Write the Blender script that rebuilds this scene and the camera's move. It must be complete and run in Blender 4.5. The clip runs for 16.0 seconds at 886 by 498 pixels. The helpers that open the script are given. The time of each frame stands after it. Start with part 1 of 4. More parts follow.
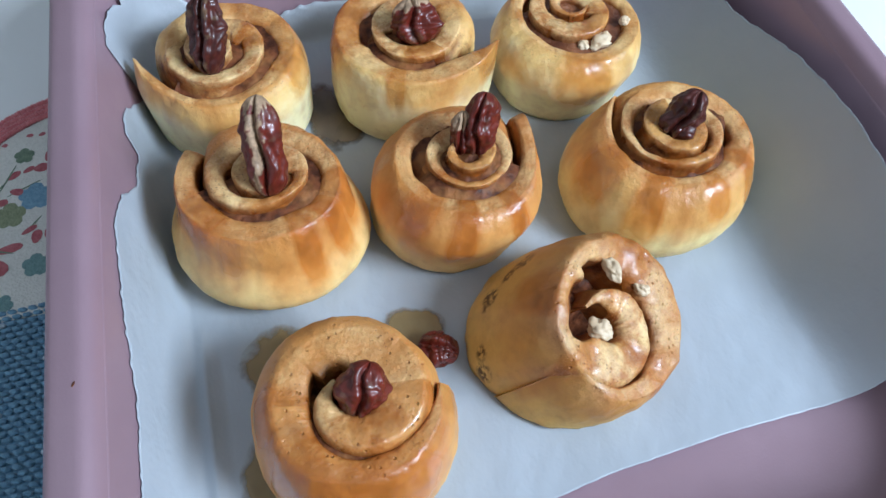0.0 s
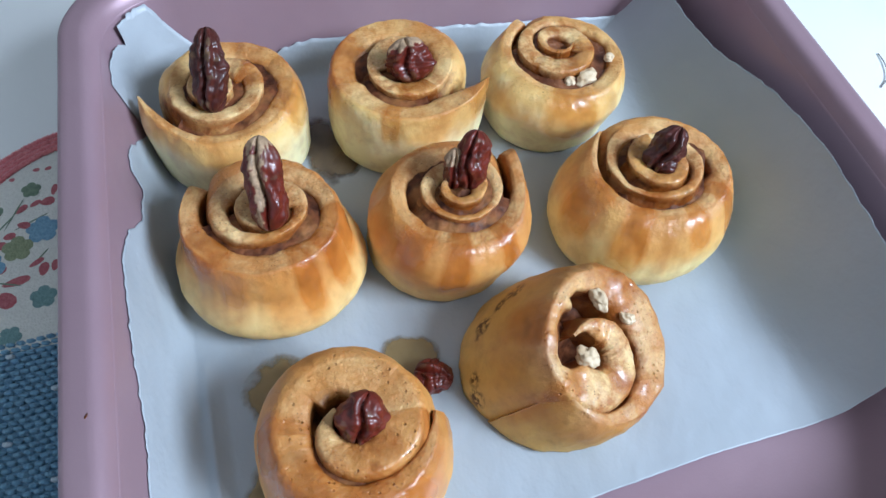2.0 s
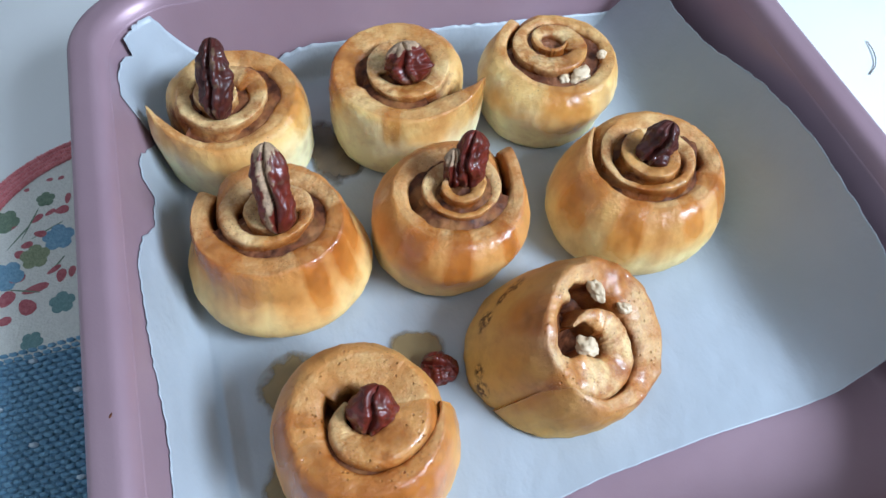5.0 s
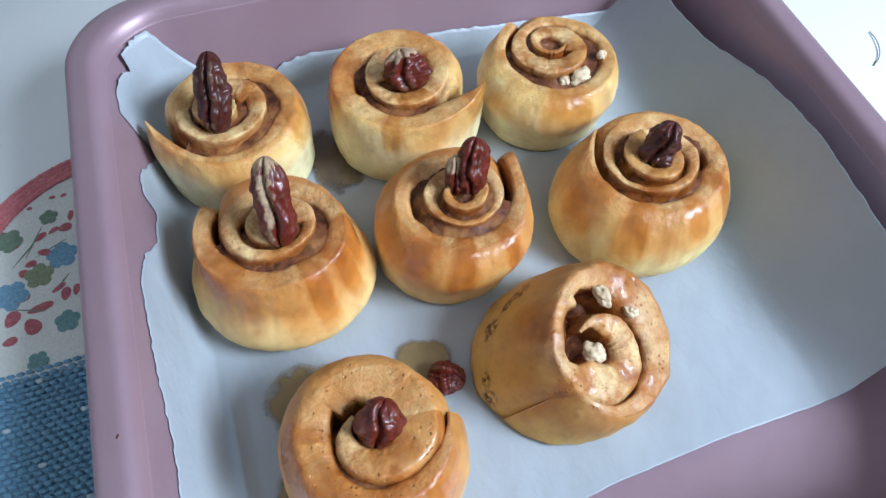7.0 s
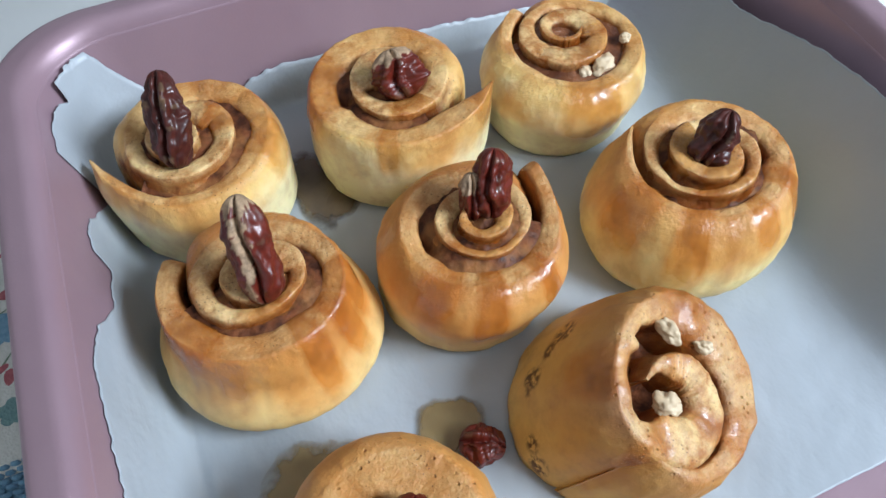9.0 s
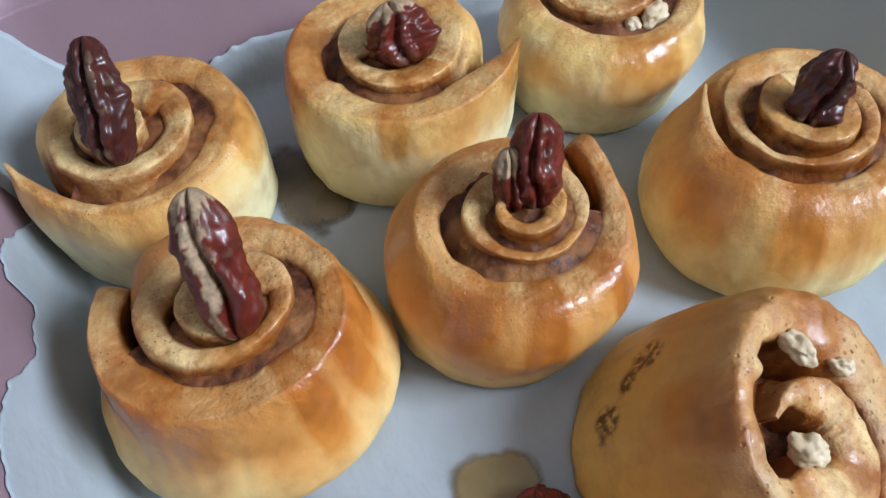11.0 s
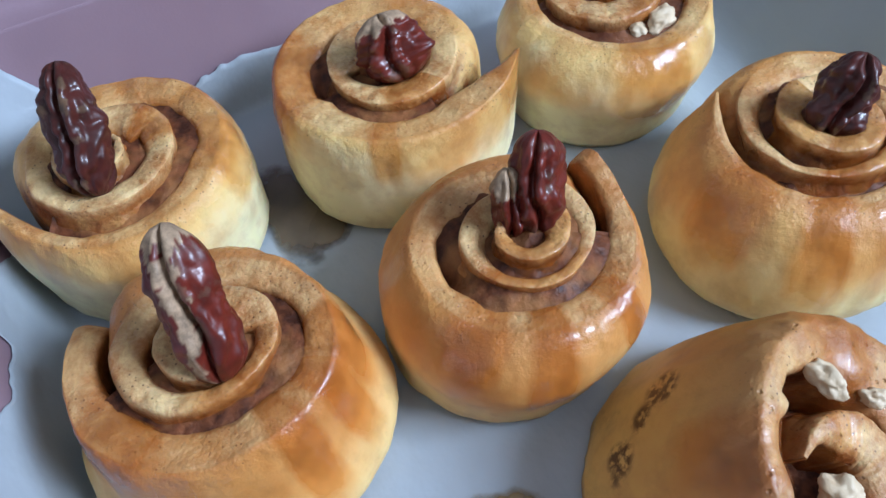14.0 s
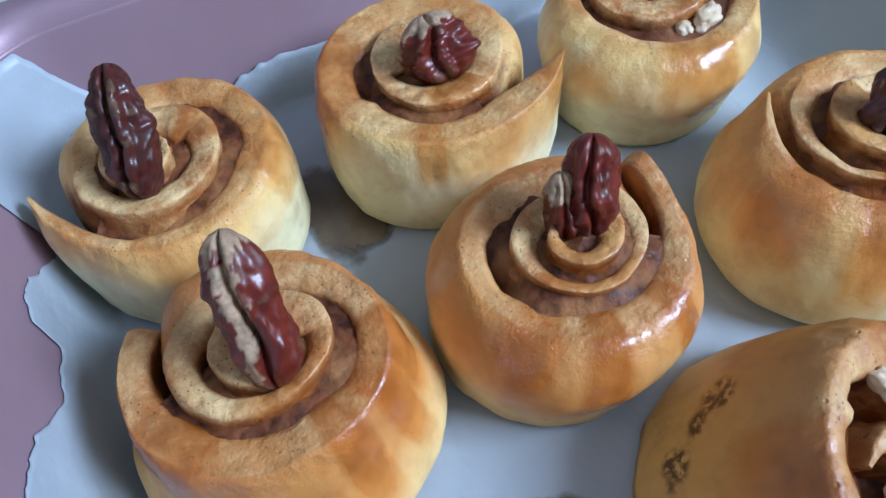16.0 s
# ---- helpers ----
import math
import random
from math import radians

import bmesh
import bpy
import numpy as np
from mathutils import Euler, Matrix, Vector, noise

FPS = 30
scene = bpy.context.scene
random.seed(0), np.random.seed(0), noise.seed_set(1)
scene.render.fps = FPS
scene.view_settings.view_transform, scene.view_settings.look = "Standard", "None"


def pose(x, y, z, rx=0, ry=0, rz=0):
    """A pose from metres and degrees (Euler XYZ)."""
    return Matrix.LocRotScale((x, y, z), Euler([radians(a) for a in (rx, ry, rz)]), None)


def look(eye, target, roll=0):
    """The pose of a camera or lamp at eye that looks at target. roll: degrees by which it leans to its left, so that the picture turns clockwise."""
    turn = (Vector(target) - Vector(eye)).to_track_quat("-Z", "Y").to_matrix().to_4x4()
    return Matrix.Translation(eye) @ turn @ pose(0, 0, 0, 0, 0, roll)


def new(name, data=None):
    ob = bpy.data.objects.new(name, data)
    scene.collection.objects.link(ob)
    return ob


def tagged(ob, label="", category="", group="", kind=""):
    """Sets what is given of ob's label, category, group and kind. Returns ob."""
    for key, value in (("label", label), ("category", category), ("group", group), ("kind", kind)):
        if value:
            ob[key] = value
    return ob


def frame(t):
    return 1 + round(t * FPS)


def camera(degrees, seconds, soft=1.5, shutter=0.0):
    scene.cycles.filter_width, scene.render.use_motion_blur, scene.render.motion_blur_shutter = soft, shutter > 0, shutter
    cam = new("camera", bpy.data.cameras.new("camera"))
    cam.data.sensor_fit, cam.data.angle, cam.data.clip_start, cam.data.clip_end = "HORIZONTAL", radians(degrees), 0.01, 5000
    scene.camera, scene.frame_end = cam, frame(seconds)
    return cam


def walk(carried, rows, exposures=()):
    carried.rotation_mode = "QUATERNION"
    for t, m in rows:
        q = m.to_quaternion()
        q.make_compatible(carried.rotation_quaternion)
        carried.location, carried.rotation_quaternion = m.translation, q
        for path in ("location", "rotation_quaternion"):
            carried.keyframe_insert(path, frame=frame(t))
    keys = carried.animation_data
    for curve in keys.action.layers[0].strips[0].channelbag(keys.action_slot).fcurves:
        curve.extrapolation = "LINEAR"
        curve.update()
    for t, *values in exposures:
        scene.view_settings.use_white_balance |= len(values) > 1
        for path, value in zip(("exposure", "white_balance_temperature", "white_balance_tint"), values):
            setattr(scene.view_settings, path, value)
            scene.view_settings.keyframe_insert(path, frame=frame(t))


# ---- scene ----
cam = camera(61.98, 16.0)
# seconds, place in metres, turn in degrees
ROWS = [
    (0.0, -0.0890, 0.1051, 0.2894, 32.07, -2.63, -15.02),
    (0.5, -0.0887, 0.1055, 0.2911, 31.94, -2.62, -15.34),
    (1.0, -0.0891, 0.1048, 0.2964, 32.22, -2.74, -15.60),
    (1.5, -0.0902, 0.1067, 0.2991, 32.43, -2.76, -15.61),
    (2.0, -0.0912, 0.1047, 0.3050, 33.16, -3.02, -15.69),
    (2.5, -0.0911, 0.1038, 0.3063, 33.08, -2.85, -15.87),
    (3.0, -0.0911, 0.1042, 0.3067, 32.82, -2.73, -16.00),
    (3.5, -0.0921, 0.1037, 0.3086, 32.98, -2.75, -16.18),
    (4.0, -0.0926, 0.1024, 0.3110, 32.96, -2.57, -16.44),
    (6.5, -0.0912, 0.0992, 0.3213, 31.95, -1.17, -17.45),
    (7.0, -0.0893, 0.1048, 0.3174, 32.39, -0.58, -17.95),
    (7.5, -0.0875, 0.1214, 0.3064, 32.65, 1.05, -19.45),
    (8.0, -0.0852, 0.1323, 0.2993, 32.57, 1.11, -20.43),
    (8.5, -0.0843, 0.1380, 0.2883, 32.45, 0.54, -20.77),
    (9.0, -0.0859, 0.1501, 0.2730, 32.68, 1.24, -22.52),
    (11.5, -0.0848, 0.1893, 0.2079, 34.43, 2.18, -25.61),
    (12.0, -0.0798, 0.1891, 0.2078, 34.63, 2.78, -25.63),
    (12.5, -0.0773, 0.1903, 0.2062, 34.62, 3.34, -25.64),
    (13.0, -0.0743, 0.1918, 0.2045, 34.78, 3.32, -25.74),
    (13.5, -0.0738, 0.1936, 0.2049, 34.81, 3.26, -25.87),
    (14.0, -0.0761, 0.1969, 0.2045, 34.42, 3.73, -26.07),
    (14.5, -0.0782, 0.2005, 0.2050, 34.24, 3.97, -25.94),
    (15.0, -0.0794, 0.2018, 0.2049, 33.93, 4.40, -25.95),
    (15.5, -0.0809, 0.2027, 0.2054, 33.91, 4.47, -25.88),
    (16.0, -0.0842, 0.2047, 0.2060, 33.77, 4.38, -25.56),
]
# seconds, stops, kelvin, tint: the phone's own white balance drifts
BALANCE = [(0.0, 0.0, 6100, 9), (4.0, 0.06, 6050, 9), (8.0, 0.07, 6250, 9), (9.0, -0.02, 6550, 9), (11.5, -0.14, 6380, 10), (13.0, -0.08, 5920, 10), (16.0, -0.12, 5400, 10)]
walk(cam, [(t, pose(x, y, z, rx, ry, rz)) for t, x, y, z, rx, ry, rz in ROWS], BALANCE)

WINDOW, TRAY_FRONT = 108.0, 0.085

# ---- light ----
def node_world(name):
    w = bpy.data.worlds.new(name)
    w.use_nodes = True
    scene.world = w
    return w.node_tree.nodes, w.node_tree.links


wn, wl = node_world("daylight")
sky = wn.new("ShaderNodeTexSky")
sky.sky_type, sky.sun_disc = "NISHITA", False
sky.sun_elevation, sky.sun_rotation = radians(35), radians(90)
wl.new(sky.outputs[0], wn["Background"].inputs[0])
wn["Background"].inputs[1].default_value = 0.10


def area_lamp(name, eye, target, width, height, power, colour):
    data = bpy.data.lights.new(name, "AREA")
    data.shape, data.size, data.size_y, data.energy, data.color = "RECTANGLE", width, height, power, colour
    ob = new(name, data)
    ob.matrix_world = look(eye, target)
    return ob


area_lamp("window_light", (1.62, -0.88, 1.62), (0.0, 0.27, 0.0), 1.05, 0.80, WINDOW, (0.78, 0.910, 1.08))


# ---- materials ----
class Mat:
    """A node material with short helpers."""

    def __init__(self, name):
        self.m = bpy.data.materials.new(name)
        self.m.use_nodes = True
        self.n, self.l = self.m.node_tree.nodes, self.m.node_tree.links
        self.p = self.n["Principled BSDF"]

    def put(self, socket, value):
        if isinstance(value, bpy.types.NodeSocket):
            self.l.new(value, socket)
        elif isinstance(value, (tuple, list)) and len(value) == 3 and socket.type == "RGBA":
            socket.default_value = (*value, 1)
        else:
            socket.default_value = value

    def set(self, **kw):
        for k, v in kw.items():
            self.put(self.p.inputs[k.replace("_", " ")], v)
        return self

    def coord(self, which="Object"):
        return self.n.new("ShaderNodeTexCoord").outputs[which]

    def attr(self, name):
        a = self.n.new("ShaderNodeAttribute")
        a.attribute_name = name
        return a.outputs["Fac"]

    def scaled(self, vec, s):
        m = self.n.new("ShaderNodeMapping")
        m.inputs["Scale"].default_value = s
        self.put(m.inputs["Vector"], vec)
        return m.outputs[0]

    def xyz(self, x, y, z):
        c = self.n.new("ShaderNodeCombineXYZ")
        for s, v in zip(c.inputs, (x, y, z)):
            self.put(s, v)
        return c.outputs[0]

    def noise(self, vec, scale, detail=4.0, rough=0.55):
        t = self.n.new("ShaderNodeTexNoise")
        self.put(t.inputs["Vector"], vec)
        t.inputs["Scale"].default_value, t.inputs["Detail"].default_value, t.inputs["Roughness"].default_value = scale, detail, rough
        return t.outputs["Fac"]

    def voronoi(self, vec, scale, feature="F1"):
        t = self.n.new("ShaderNodeTexVoronoi")
        t.feature = feature
        self.put(t.inputs["Vector"], vec)
        t.inputs["Scale"].default_value = scale
        return t.outputs["Distance"]

    def span(self, v, a, b, c=0.0, d=1.0):
        r = self.n.new("ShaderNodeMapRange")
        for s, x in zip(r.inputs, (v, a, b, c, d)):
            self.put(s, x)
        return r.outputs[0]

    def math(self, op, a, b=0.0):
        m = self.n.new("ShaderNodeMath")
        m.operation = op
        self.put(m.inputs[0], a)
        self.put(m.inputs[1], b)
        return m.outputs[0]

    def mix(self, f, a, b):
        m = self.n.new("ShaderNodeMix")
        m.data_type = "RGBA"
        self.put(m.inputs[0], f)
        self.put(m.inputs[6], a)
        self.put(m.inputs[7], b)
        return m.outputs[2]

    def tint(self, f, a, b):
        out = self.mix(f, a, b)
        out.node.blend_type = "MULTIPLY"
        return out

    def ramp(self, f, stops):
        r = self.n.new("ShaderNodeValToRGB")
        e = r.color_ramp.elements
        while len(e) < len(stops):
            e.new(0.5)
        for el, (pos, col) in zip(e, stops):
            el.position, el.color = pos, (*col, 1)
        self.put(r.inputs[0], f)
        return r.outputs[0]

    def bump(self, height, strength, distance, after=None):
        b = self.n.new("ShaderNodeBump")
        self.put(b.inputs["Strength"], strength)
        b.inputs["Distance"].default_value = distance
        self.put(b.inputs["Height"], height)
        if after:
            self.put(b.inputs["Normal"], after)
        return b.outputs[0]


def tray_material():
    m = Mat("rose_nonstick_coating")
    o = m.coord()
    big, fine = m.noise(o, 14, 3), m.noise(o, 900, 2)
    m.set(Base_Color=m.mix(m.span(big, 0.3, 0.7), (0.33, 0.213, 0.25), (0.37, 0.248, 0.285)), Metallic=0.25,
          Roughness=m.span(m.noise(o, 60, 4), 0.3, 0.7, 0.34, 0.46), Normal=m.bump(fine, 0.12, 0.0004))
    return m.m


def paper_material():
    m = Mat("parchment")
    o = m.coord()
    crumple = m.math("ADD", m.noise(m.scaled(o, (1, 0.7, 1)), 22, 5, 0.5), m.math("MULTIPLY", m.voronoi(m.scaled(o, (1, 0.6, 1)), 16, "SMOOTH_F1"), 0.5))
    fine = m.noise(o, 420, 3)
    blot = m.noise(o, 9, 4)
    m.set(Base_Color=m.mix(m.span(blot, 0.35, 0.7), (0.425, 0.462, 0.498), (0.365, 0.40, 0.428)), Roughness=m.span(m.noise(o, 34, 3), 0.3, 0.7, 0.36, 0.50), Specular_IOR_Level=0.5,
          Normal=m.bump(fine, 0.25, 0.0003, m.bump(crumple, 0.75, 0.005)), Transmission_Weight=0.0)
    return m.m


def table_material():
    m = Mat("white_tabletop")
    o = m.coord()
    m.set(Base_Color=m.mix(m.noise(o, 6, 3), (0.86, 0.88, 0.88), (0.90, 0.91, 0.90)), Roughness=m.span(m.noise(o, 30, 3), 0.3, 0.7, 0.3, 0.42),
          Normal=m.bump(m.noise(o, 300, 2), 0.05, 0.0005))
    return m.m


def wall_material(name, colour):
    m = Mat(name)
    o = m.coord()
    a = tuple(0.96 * c for c in colour)
    m.set(Base_Color=m.mix(m.noise(o, 3, 4), a, colour), Roughness=0.85, Normal=m.bump(m.noise(o, 90, 3), 0.15, 0.002))
    return m.m


def dough_material(name, low, mid, high, brown_from, brown_to, scorch, run=0.75, spice=0.8, gloss=1.0, pale_lip=0.8, pore=520, pit=0.35):
    """Baked dough: pale low on the side, golden, then brown towards the lip; cinnamon on the rolled-in faces; caramel runs."""
    m = Mat(name)
    o = m.coord()
    info = m.n.new("ShaderNodeObjectInfo").outputs["Random"]
    own = m.n.new("ShaderNodeVectorMath")
    own.operation = "ADD"
    m.put(own.inputs[0], o)
    m.put(own.inputs[1], m.xyz(m.math("MULTIPLY", info, 3.0), m.math("MULTIPLY", info, 1.7), 0.0))
    o = own.outputs[0]
    hz, cin, ang, lip, skinned = m.attr("hz"), m.attr("cin"), m.attr("ang"), m.attr("lip"), m.attr("outer")
    wob = m.span(m.noise(o, 30, 4), 0.25, 0.75, -0.24, 0.24)
    bake = m.span(m.math("ADD", hz, wob), brown_from, brown_to)
    base = m.ramp(bake, [(0.0, low), (0.45, mid), (1.0, high)])
    base = m.mix(m.math("MULTIPLY", m.span(m.noise(o, 110, 5, 0.65), 0.45, 0.75), 0.35), base, tuple(0.55 * c for c in high))
    burnt = m.math("MULTIPLY", m.span(m.noise(o, 62, 2), 0.585, 0.635), m.span(m.noise(o, 300, 4, 0.7), 0.48, 0.56))
    marks = m.math("MULTIPLY", m.span(m.attr("burn"), 0.30, 0.62), m.span(m.noise(o, 420, 3, 0.6), 0.40, 0.55))
    base = m.mix(m.math("MAXIMUM", m.math("MULTIPLY", burnt, scorch), m.math("MULTIPLY", marks, 0.9)), base, (0.06, 0.018, 0.005))
    # the lips of the layers are paler, unevenly browned, with cinnamon speckles
    lipcol = m.mix(m.span(m.noise(o, 70, 8, 0.75), 0.40, 0.60), (0.88, 0.62, 0.29), (0.46, 0.185, 0.052))
    dots = m.math("MULTIPLY", m.span(m.voronoi(o, 620), 0.10, 0.20, 1.0, 0.0), m.span(m.noise(o, 75, 2), 0.45, 0.57))
    base = m.mix(m.math("MULTIPLY", m.math("MULTIPLY", lip, pale_lip), m.span(skinned, 0.0, 1.0, 1.0, 0.66)), base, lipcol)
    base = m.mix(m.math("MULTIPLY", dots, m.span(hz, 0.80, 0.97)), base, (0.11, 0.035, 0.012))
    cinn = m.mix(m.span(m.noise(o, 200, 6, 0.65), 0.35, 0.66), (0.055, 0.013, 0.005), (0.24, 0.066, 0.017))
    cinn = m.mix(m.span(m.noise(o, 48, 5, 0.65), 0.42, 0.62, 0.0, 0.75), cinn, (0.52, 0.185, 0.038))
    edge = m.span(m.math("ADD", cin, m.span(m.noise(o, 120, 5, 0.6), 0.2, 0.8, -0.42, 0.42)), 0.25, 0.75)
    patchy = m.span(m.noise(o, 42, 4, 0.6), 0.32, 0.48, 0.72, 1.0)
    edge = m.math("MULTIPLY", m.math("MULTIPLY", edge, patchy), spice)
    base = m.mix(edge, base, cinn)
    # soft orange bloom where the crust was brushed
    bloom = m.math("MULTIPLY", m.span(m.noise(o, 26, 2), 0.46, 0.68), m.math("MULTIPLY", skinned, m.span(hz, 0.35, 0.8)))
    base = m.mix(m.math("MULTIPLY", bloom, 0.40), base, (0.56, 0.20, 0.022))
    # caramel brushed over the top, running down the side
    runs = m.noise(m.xyz(ang, m.math("MULTIPLY", hz, 0.009), m.math("MULTIPLY", info, 5.0)), 50, 2, 0.45)
    runs = m.span(runs, 0.52, 0.70)
    reach = m.span(m.math("ADD", hz, m.span(m.noise(o, 45, 2), 0.3, 0.7, -0.35, 0.35)), 0.30, 0.60)
    runs = m.math("MULTIPLY", m.math("MULTIPLY", runs, reach), m.math("MULTIPLY", skinned, m.span(lip, 0.0, 1.0, 1.0, 0.45)))
    base = m.mix(m.math("MULTIPLY", m.math("MULTIPLY", runs, run), m.span(edge, 0, 1, 1.0, 0.25)), base, (0.40, 0.120, 0.017))
    soak = m.span(m.math("ADD", m.attr("soak"), m.span(m.noise(o, 85, 4, 0.6), 0.25, 0.75, -0.22, 0.22)), 0.06, 0.62)
    base = m.tint(m.math("MULTIPLY", soak, 0.62), base, (0.84, 0.52, 0.20))
    wet = m.math("MAXIMUM", m.math("MAXIMUM", runs, m.math("MULTIPLY", soak, 0.9)), m.math("MULTIPLY", m.span(m.noise(o, 60, 3), 0.55, 0.63), m.span(hz, 0.80, 0.95)))
    wet = m.math("MAXIMUM", wet, m.math("MULTIPLY", edge, m.span(m.noise(o, 90, 3), 0.45, 0.62, 0.0, 0.8)))
    # fibres drawn out along the winding
    fibre = m.noise(m.xyz(m.math("MULTIPLY", ang, 0.16), m.attr("rad"), m.math("MULTIPLY", hz, 0.004)), 620, 4, 0.6)
    base = m.mix(m.math("MULTIPLY", m.span(fibre, 0.44, 0.66), m.span(hz, 0.93, 1.0, 0.0, 0.22)), base, tuple(0.5 * c for c in high))
    pores = m.span(m.voronoi(o, pore), 0.0, 0.22, 0.0, 1.0)
    pores = m.math("MAXIMUM", pores, m.math("MAXIMUM", m.span(m.noise(o, 95, 2), 0.48, 0.54, 1.0, 0.0), m.span(hz, 0.86, 0.97, 1.0, 0.0)))
    skin = m.noise(o, 170, 5, 0.6)
    base = m.mix(m.math("MULTIPLY", m.span(pores, 0.0, 0.6, 0.55, 0.0), m.span(hz, 0.7, 0.9)), base, (0.16, 0.06, 0.02))
    m.set(Base_Color=base, Roughness=m.span(wet, 0.0, 1.0, 0.52, 0.52 - 0.30 * gloss), Specular_IOR_Level=0.45, Subsurface_Weight=0.10, Subsurface_Radius=(0.012, 0.005, 0.002), Subsurface_Scale=0.3,
          Coat_Weight=m.math("MULTIPLY", wet, 0.5 * gloss), Coat_Roughness=0.12, Normal=m.bump(pores, pit, 0.35 / pore, m.bump(m.noise(o, 620, 4, 0.6), m.span(hz, 0.75, 0.98, 0.06, 0.55), 0.0010, m.bump(skin, m.span(hz, 0.6, 0.95, 0.12, 0.60), 0.0015))))
    return m.m


def filling_material():
    m = Mat("cinnamon_filling")
    o = m.coord()
    brown = m.mix(m.span(m.noise(o, 240, 5), 0.35, 0.68), (0.045, 0.013, 0.006), (0.20, 0.062, 0.022))
    m.set(Base_Color=m.mix(m.span(m.noise(o, 55, 3), 0.52, 0.66, 0.0, 0.6), brown, (0.42, 0.18, 0.055)), Roughness=m.span(m.noise(o, 120, 2), 0.3, 0.7, 0.45, 0.75),
          Normal=m.bump(m.noise(o, 420, 4), 0.6, 0.0012), Specular_IOR_Level=0.25)
    return m.m


def sticky_material():
    m = Mat("sticky_brown_filling")
    o = m.coord()
    m.set(Base_Color=m.mix(m.span(m.noise(o, 120, 5), 0.35, 0.65), (0.10, 0.032, 0.016), (0.25, 0.095, 0.042)), Roughness=m.span(m.noise(o, 90, 3), 0.35, 0.65, 0.12, 0.4),
          Normal=m.bump(m.noise(o, 260, 4), 0.5, 0.0012), Coat_Weight=0.4, Coat_Roughness=0.08)
    return m.m


def pecan_material(name, skin, light, amount):
    m = Mat(name)
    o = m.coord()
    raw = m.attr("raw")
    col = m.mix(m.span(m.noise(o, 260, 4), 0.35, 0.7), skin, tuple(0.5 * c for c in skin))
    chips = m.math("MAXIMUM", raw, m.math("MULTIPLY", m.span(m.noise(o, 130, 4, 0.6), 0.575, 0.63), amount))
    chipped = m.mix(m.span(m.noise(o, 260, 6, 0.65), 0.35, 0.65), light, tuple(0.38 * c for c in light))
    m.set(Base_Color=m.mix(chips, col, chipped), Roughness=m.span(chips, 0, 1, 0.42, 0.7), Specular_IOR_Level=0.4, Coat_Weight=m.span(m.noise(o, 70, 2), 0.4, 0.6, 0.08, 0.5), Coat_Roughness=0.12,
          Normal=m.bump(m.noise(o, 240, 3, 0.5), 0.10, 0.0008))
    return m.m


def plain_material(name, a, b, scale, rough, bump=0.2, depth=0.0006):
    m = Mat(name)
    o = m.coord()
    m.set(Base_Color=m.mix(m.span(m.noise(o, scale, 4), 0.3, 0.7), a, b), Roughness=rough, Normal=m.bump(m.noise(o, scale * 3, 4), bump, depth))
    return m.m


def syrup_material(name, dark, light):
    m = Mat(name)
    o = m.coord()
    m.set(Base_Color=m.mix(m.span(m.noise(o, 60, 4), 0.3, 0.7), dark, light), Roughness=0.25, Coat_Weight=0.3, Coat_Roughness=0.08,
          Alpha=m.span(m.math("ADD", m.attr("depth"), m.span(m.noise(o, 140, 4), 0.3, 0.7, -0.12, 0.12)), 0.0, 0.28, 0.0, 0.88),
          Normal=m.bump(m.noise(o, 120, 3), 0.15, 0.0008))
    return m.m


def glaze_material():
    m = Mat("syrup_glaze")
    o = m.coord()
    m.set(Base_Color=(0.42, 0.125, 0.014), Roughness=m.span(m.noise(o, 150, 3), 0.3, 0.7, 0.10, 0.30), Specular_IOR_Level=0.5, Coat_Weight=0.7, Coat_Roughness=0.05,
          Alpha=m.math("MULTIPLY", m.span(m.noise(o, 80, 4), 0.45, 0.68, 0.04, 0.42), m.attr("depth")), Normal=m.bump(m.noise(o, 200, 3), 0.35, 0.0012))
    return m.m


def cloth_material(name, a, b, white=0.0):
    m = Mat(name)
    o = m.coord()
    col = m.mix(m.span(m.noise(o, 500, 3), 0.3, 0.7), a, b)
    m.set(Base_Color=col, Roughness=0.9, Sheen_Weight=0.2, Normal=m.bump(m.voronoi(m.scaled(o, (1, 1, 0.1)), 850), 0.5, 0.0006))
    return m.m


ROSE, PAPER, TABLE = tray_material(), paper_material(), table_material()
DOUGH_PALE = dough_material("pale_baked_dough", (0.88, 0.79, 0.46), (0.82, 0.55, 0.20), (0.62, 0.25, 0.055), 0.54, 1.10, 0.0, 0.65, 1.0, 1.0, 0.95)
DOUGH_LIGHT = dough_material("light_golden_dough", (0.82, 0.65, 0.29), (0.78, 0.43, 0.13), (0.54, 0.205, 0.056), 0.38, 1.10, 0.0, 0.6, 1.0, 1.0, 0.9)
DOUGH_GOLD = dough_material("golden_baked_dough", (0.82, 0.57, 0.23), (0.73, 0.350, 0.098), (0.48, 0.172, 0.044), 0.30, 1.10, 0.0, 0.6, 1.0, 1.0, 0.82)
DOUGH_DARK = dough_material("brown_baked_dough", (0.72, 0.46, 0.13), (0.60, 0.32, 0.080), (0.46, 0.215, 0.088), 0.10, 1.15, 0.10, 0.5, 1.0, 0.35, 0.9, 330, 0.8)
DOUGH_POROUS = dough_material("porous_baked_dough", (0.82, 0.56, 0.22), (0.74, 0.38, 0.11), (0.56, 0.235, 0.066), 0.05, 1.05, 0.0, 0.8, 0.9, 1.0, 0.6, 330, 1.0)
FILLING, SYRUP, GLAZE = filling_material(), syrup_material("soaked_syrup", (0.25, 0.170, 0.070), (0.33, 0.235, 0.105)), glaze_material()
STICKY = sticky_material()
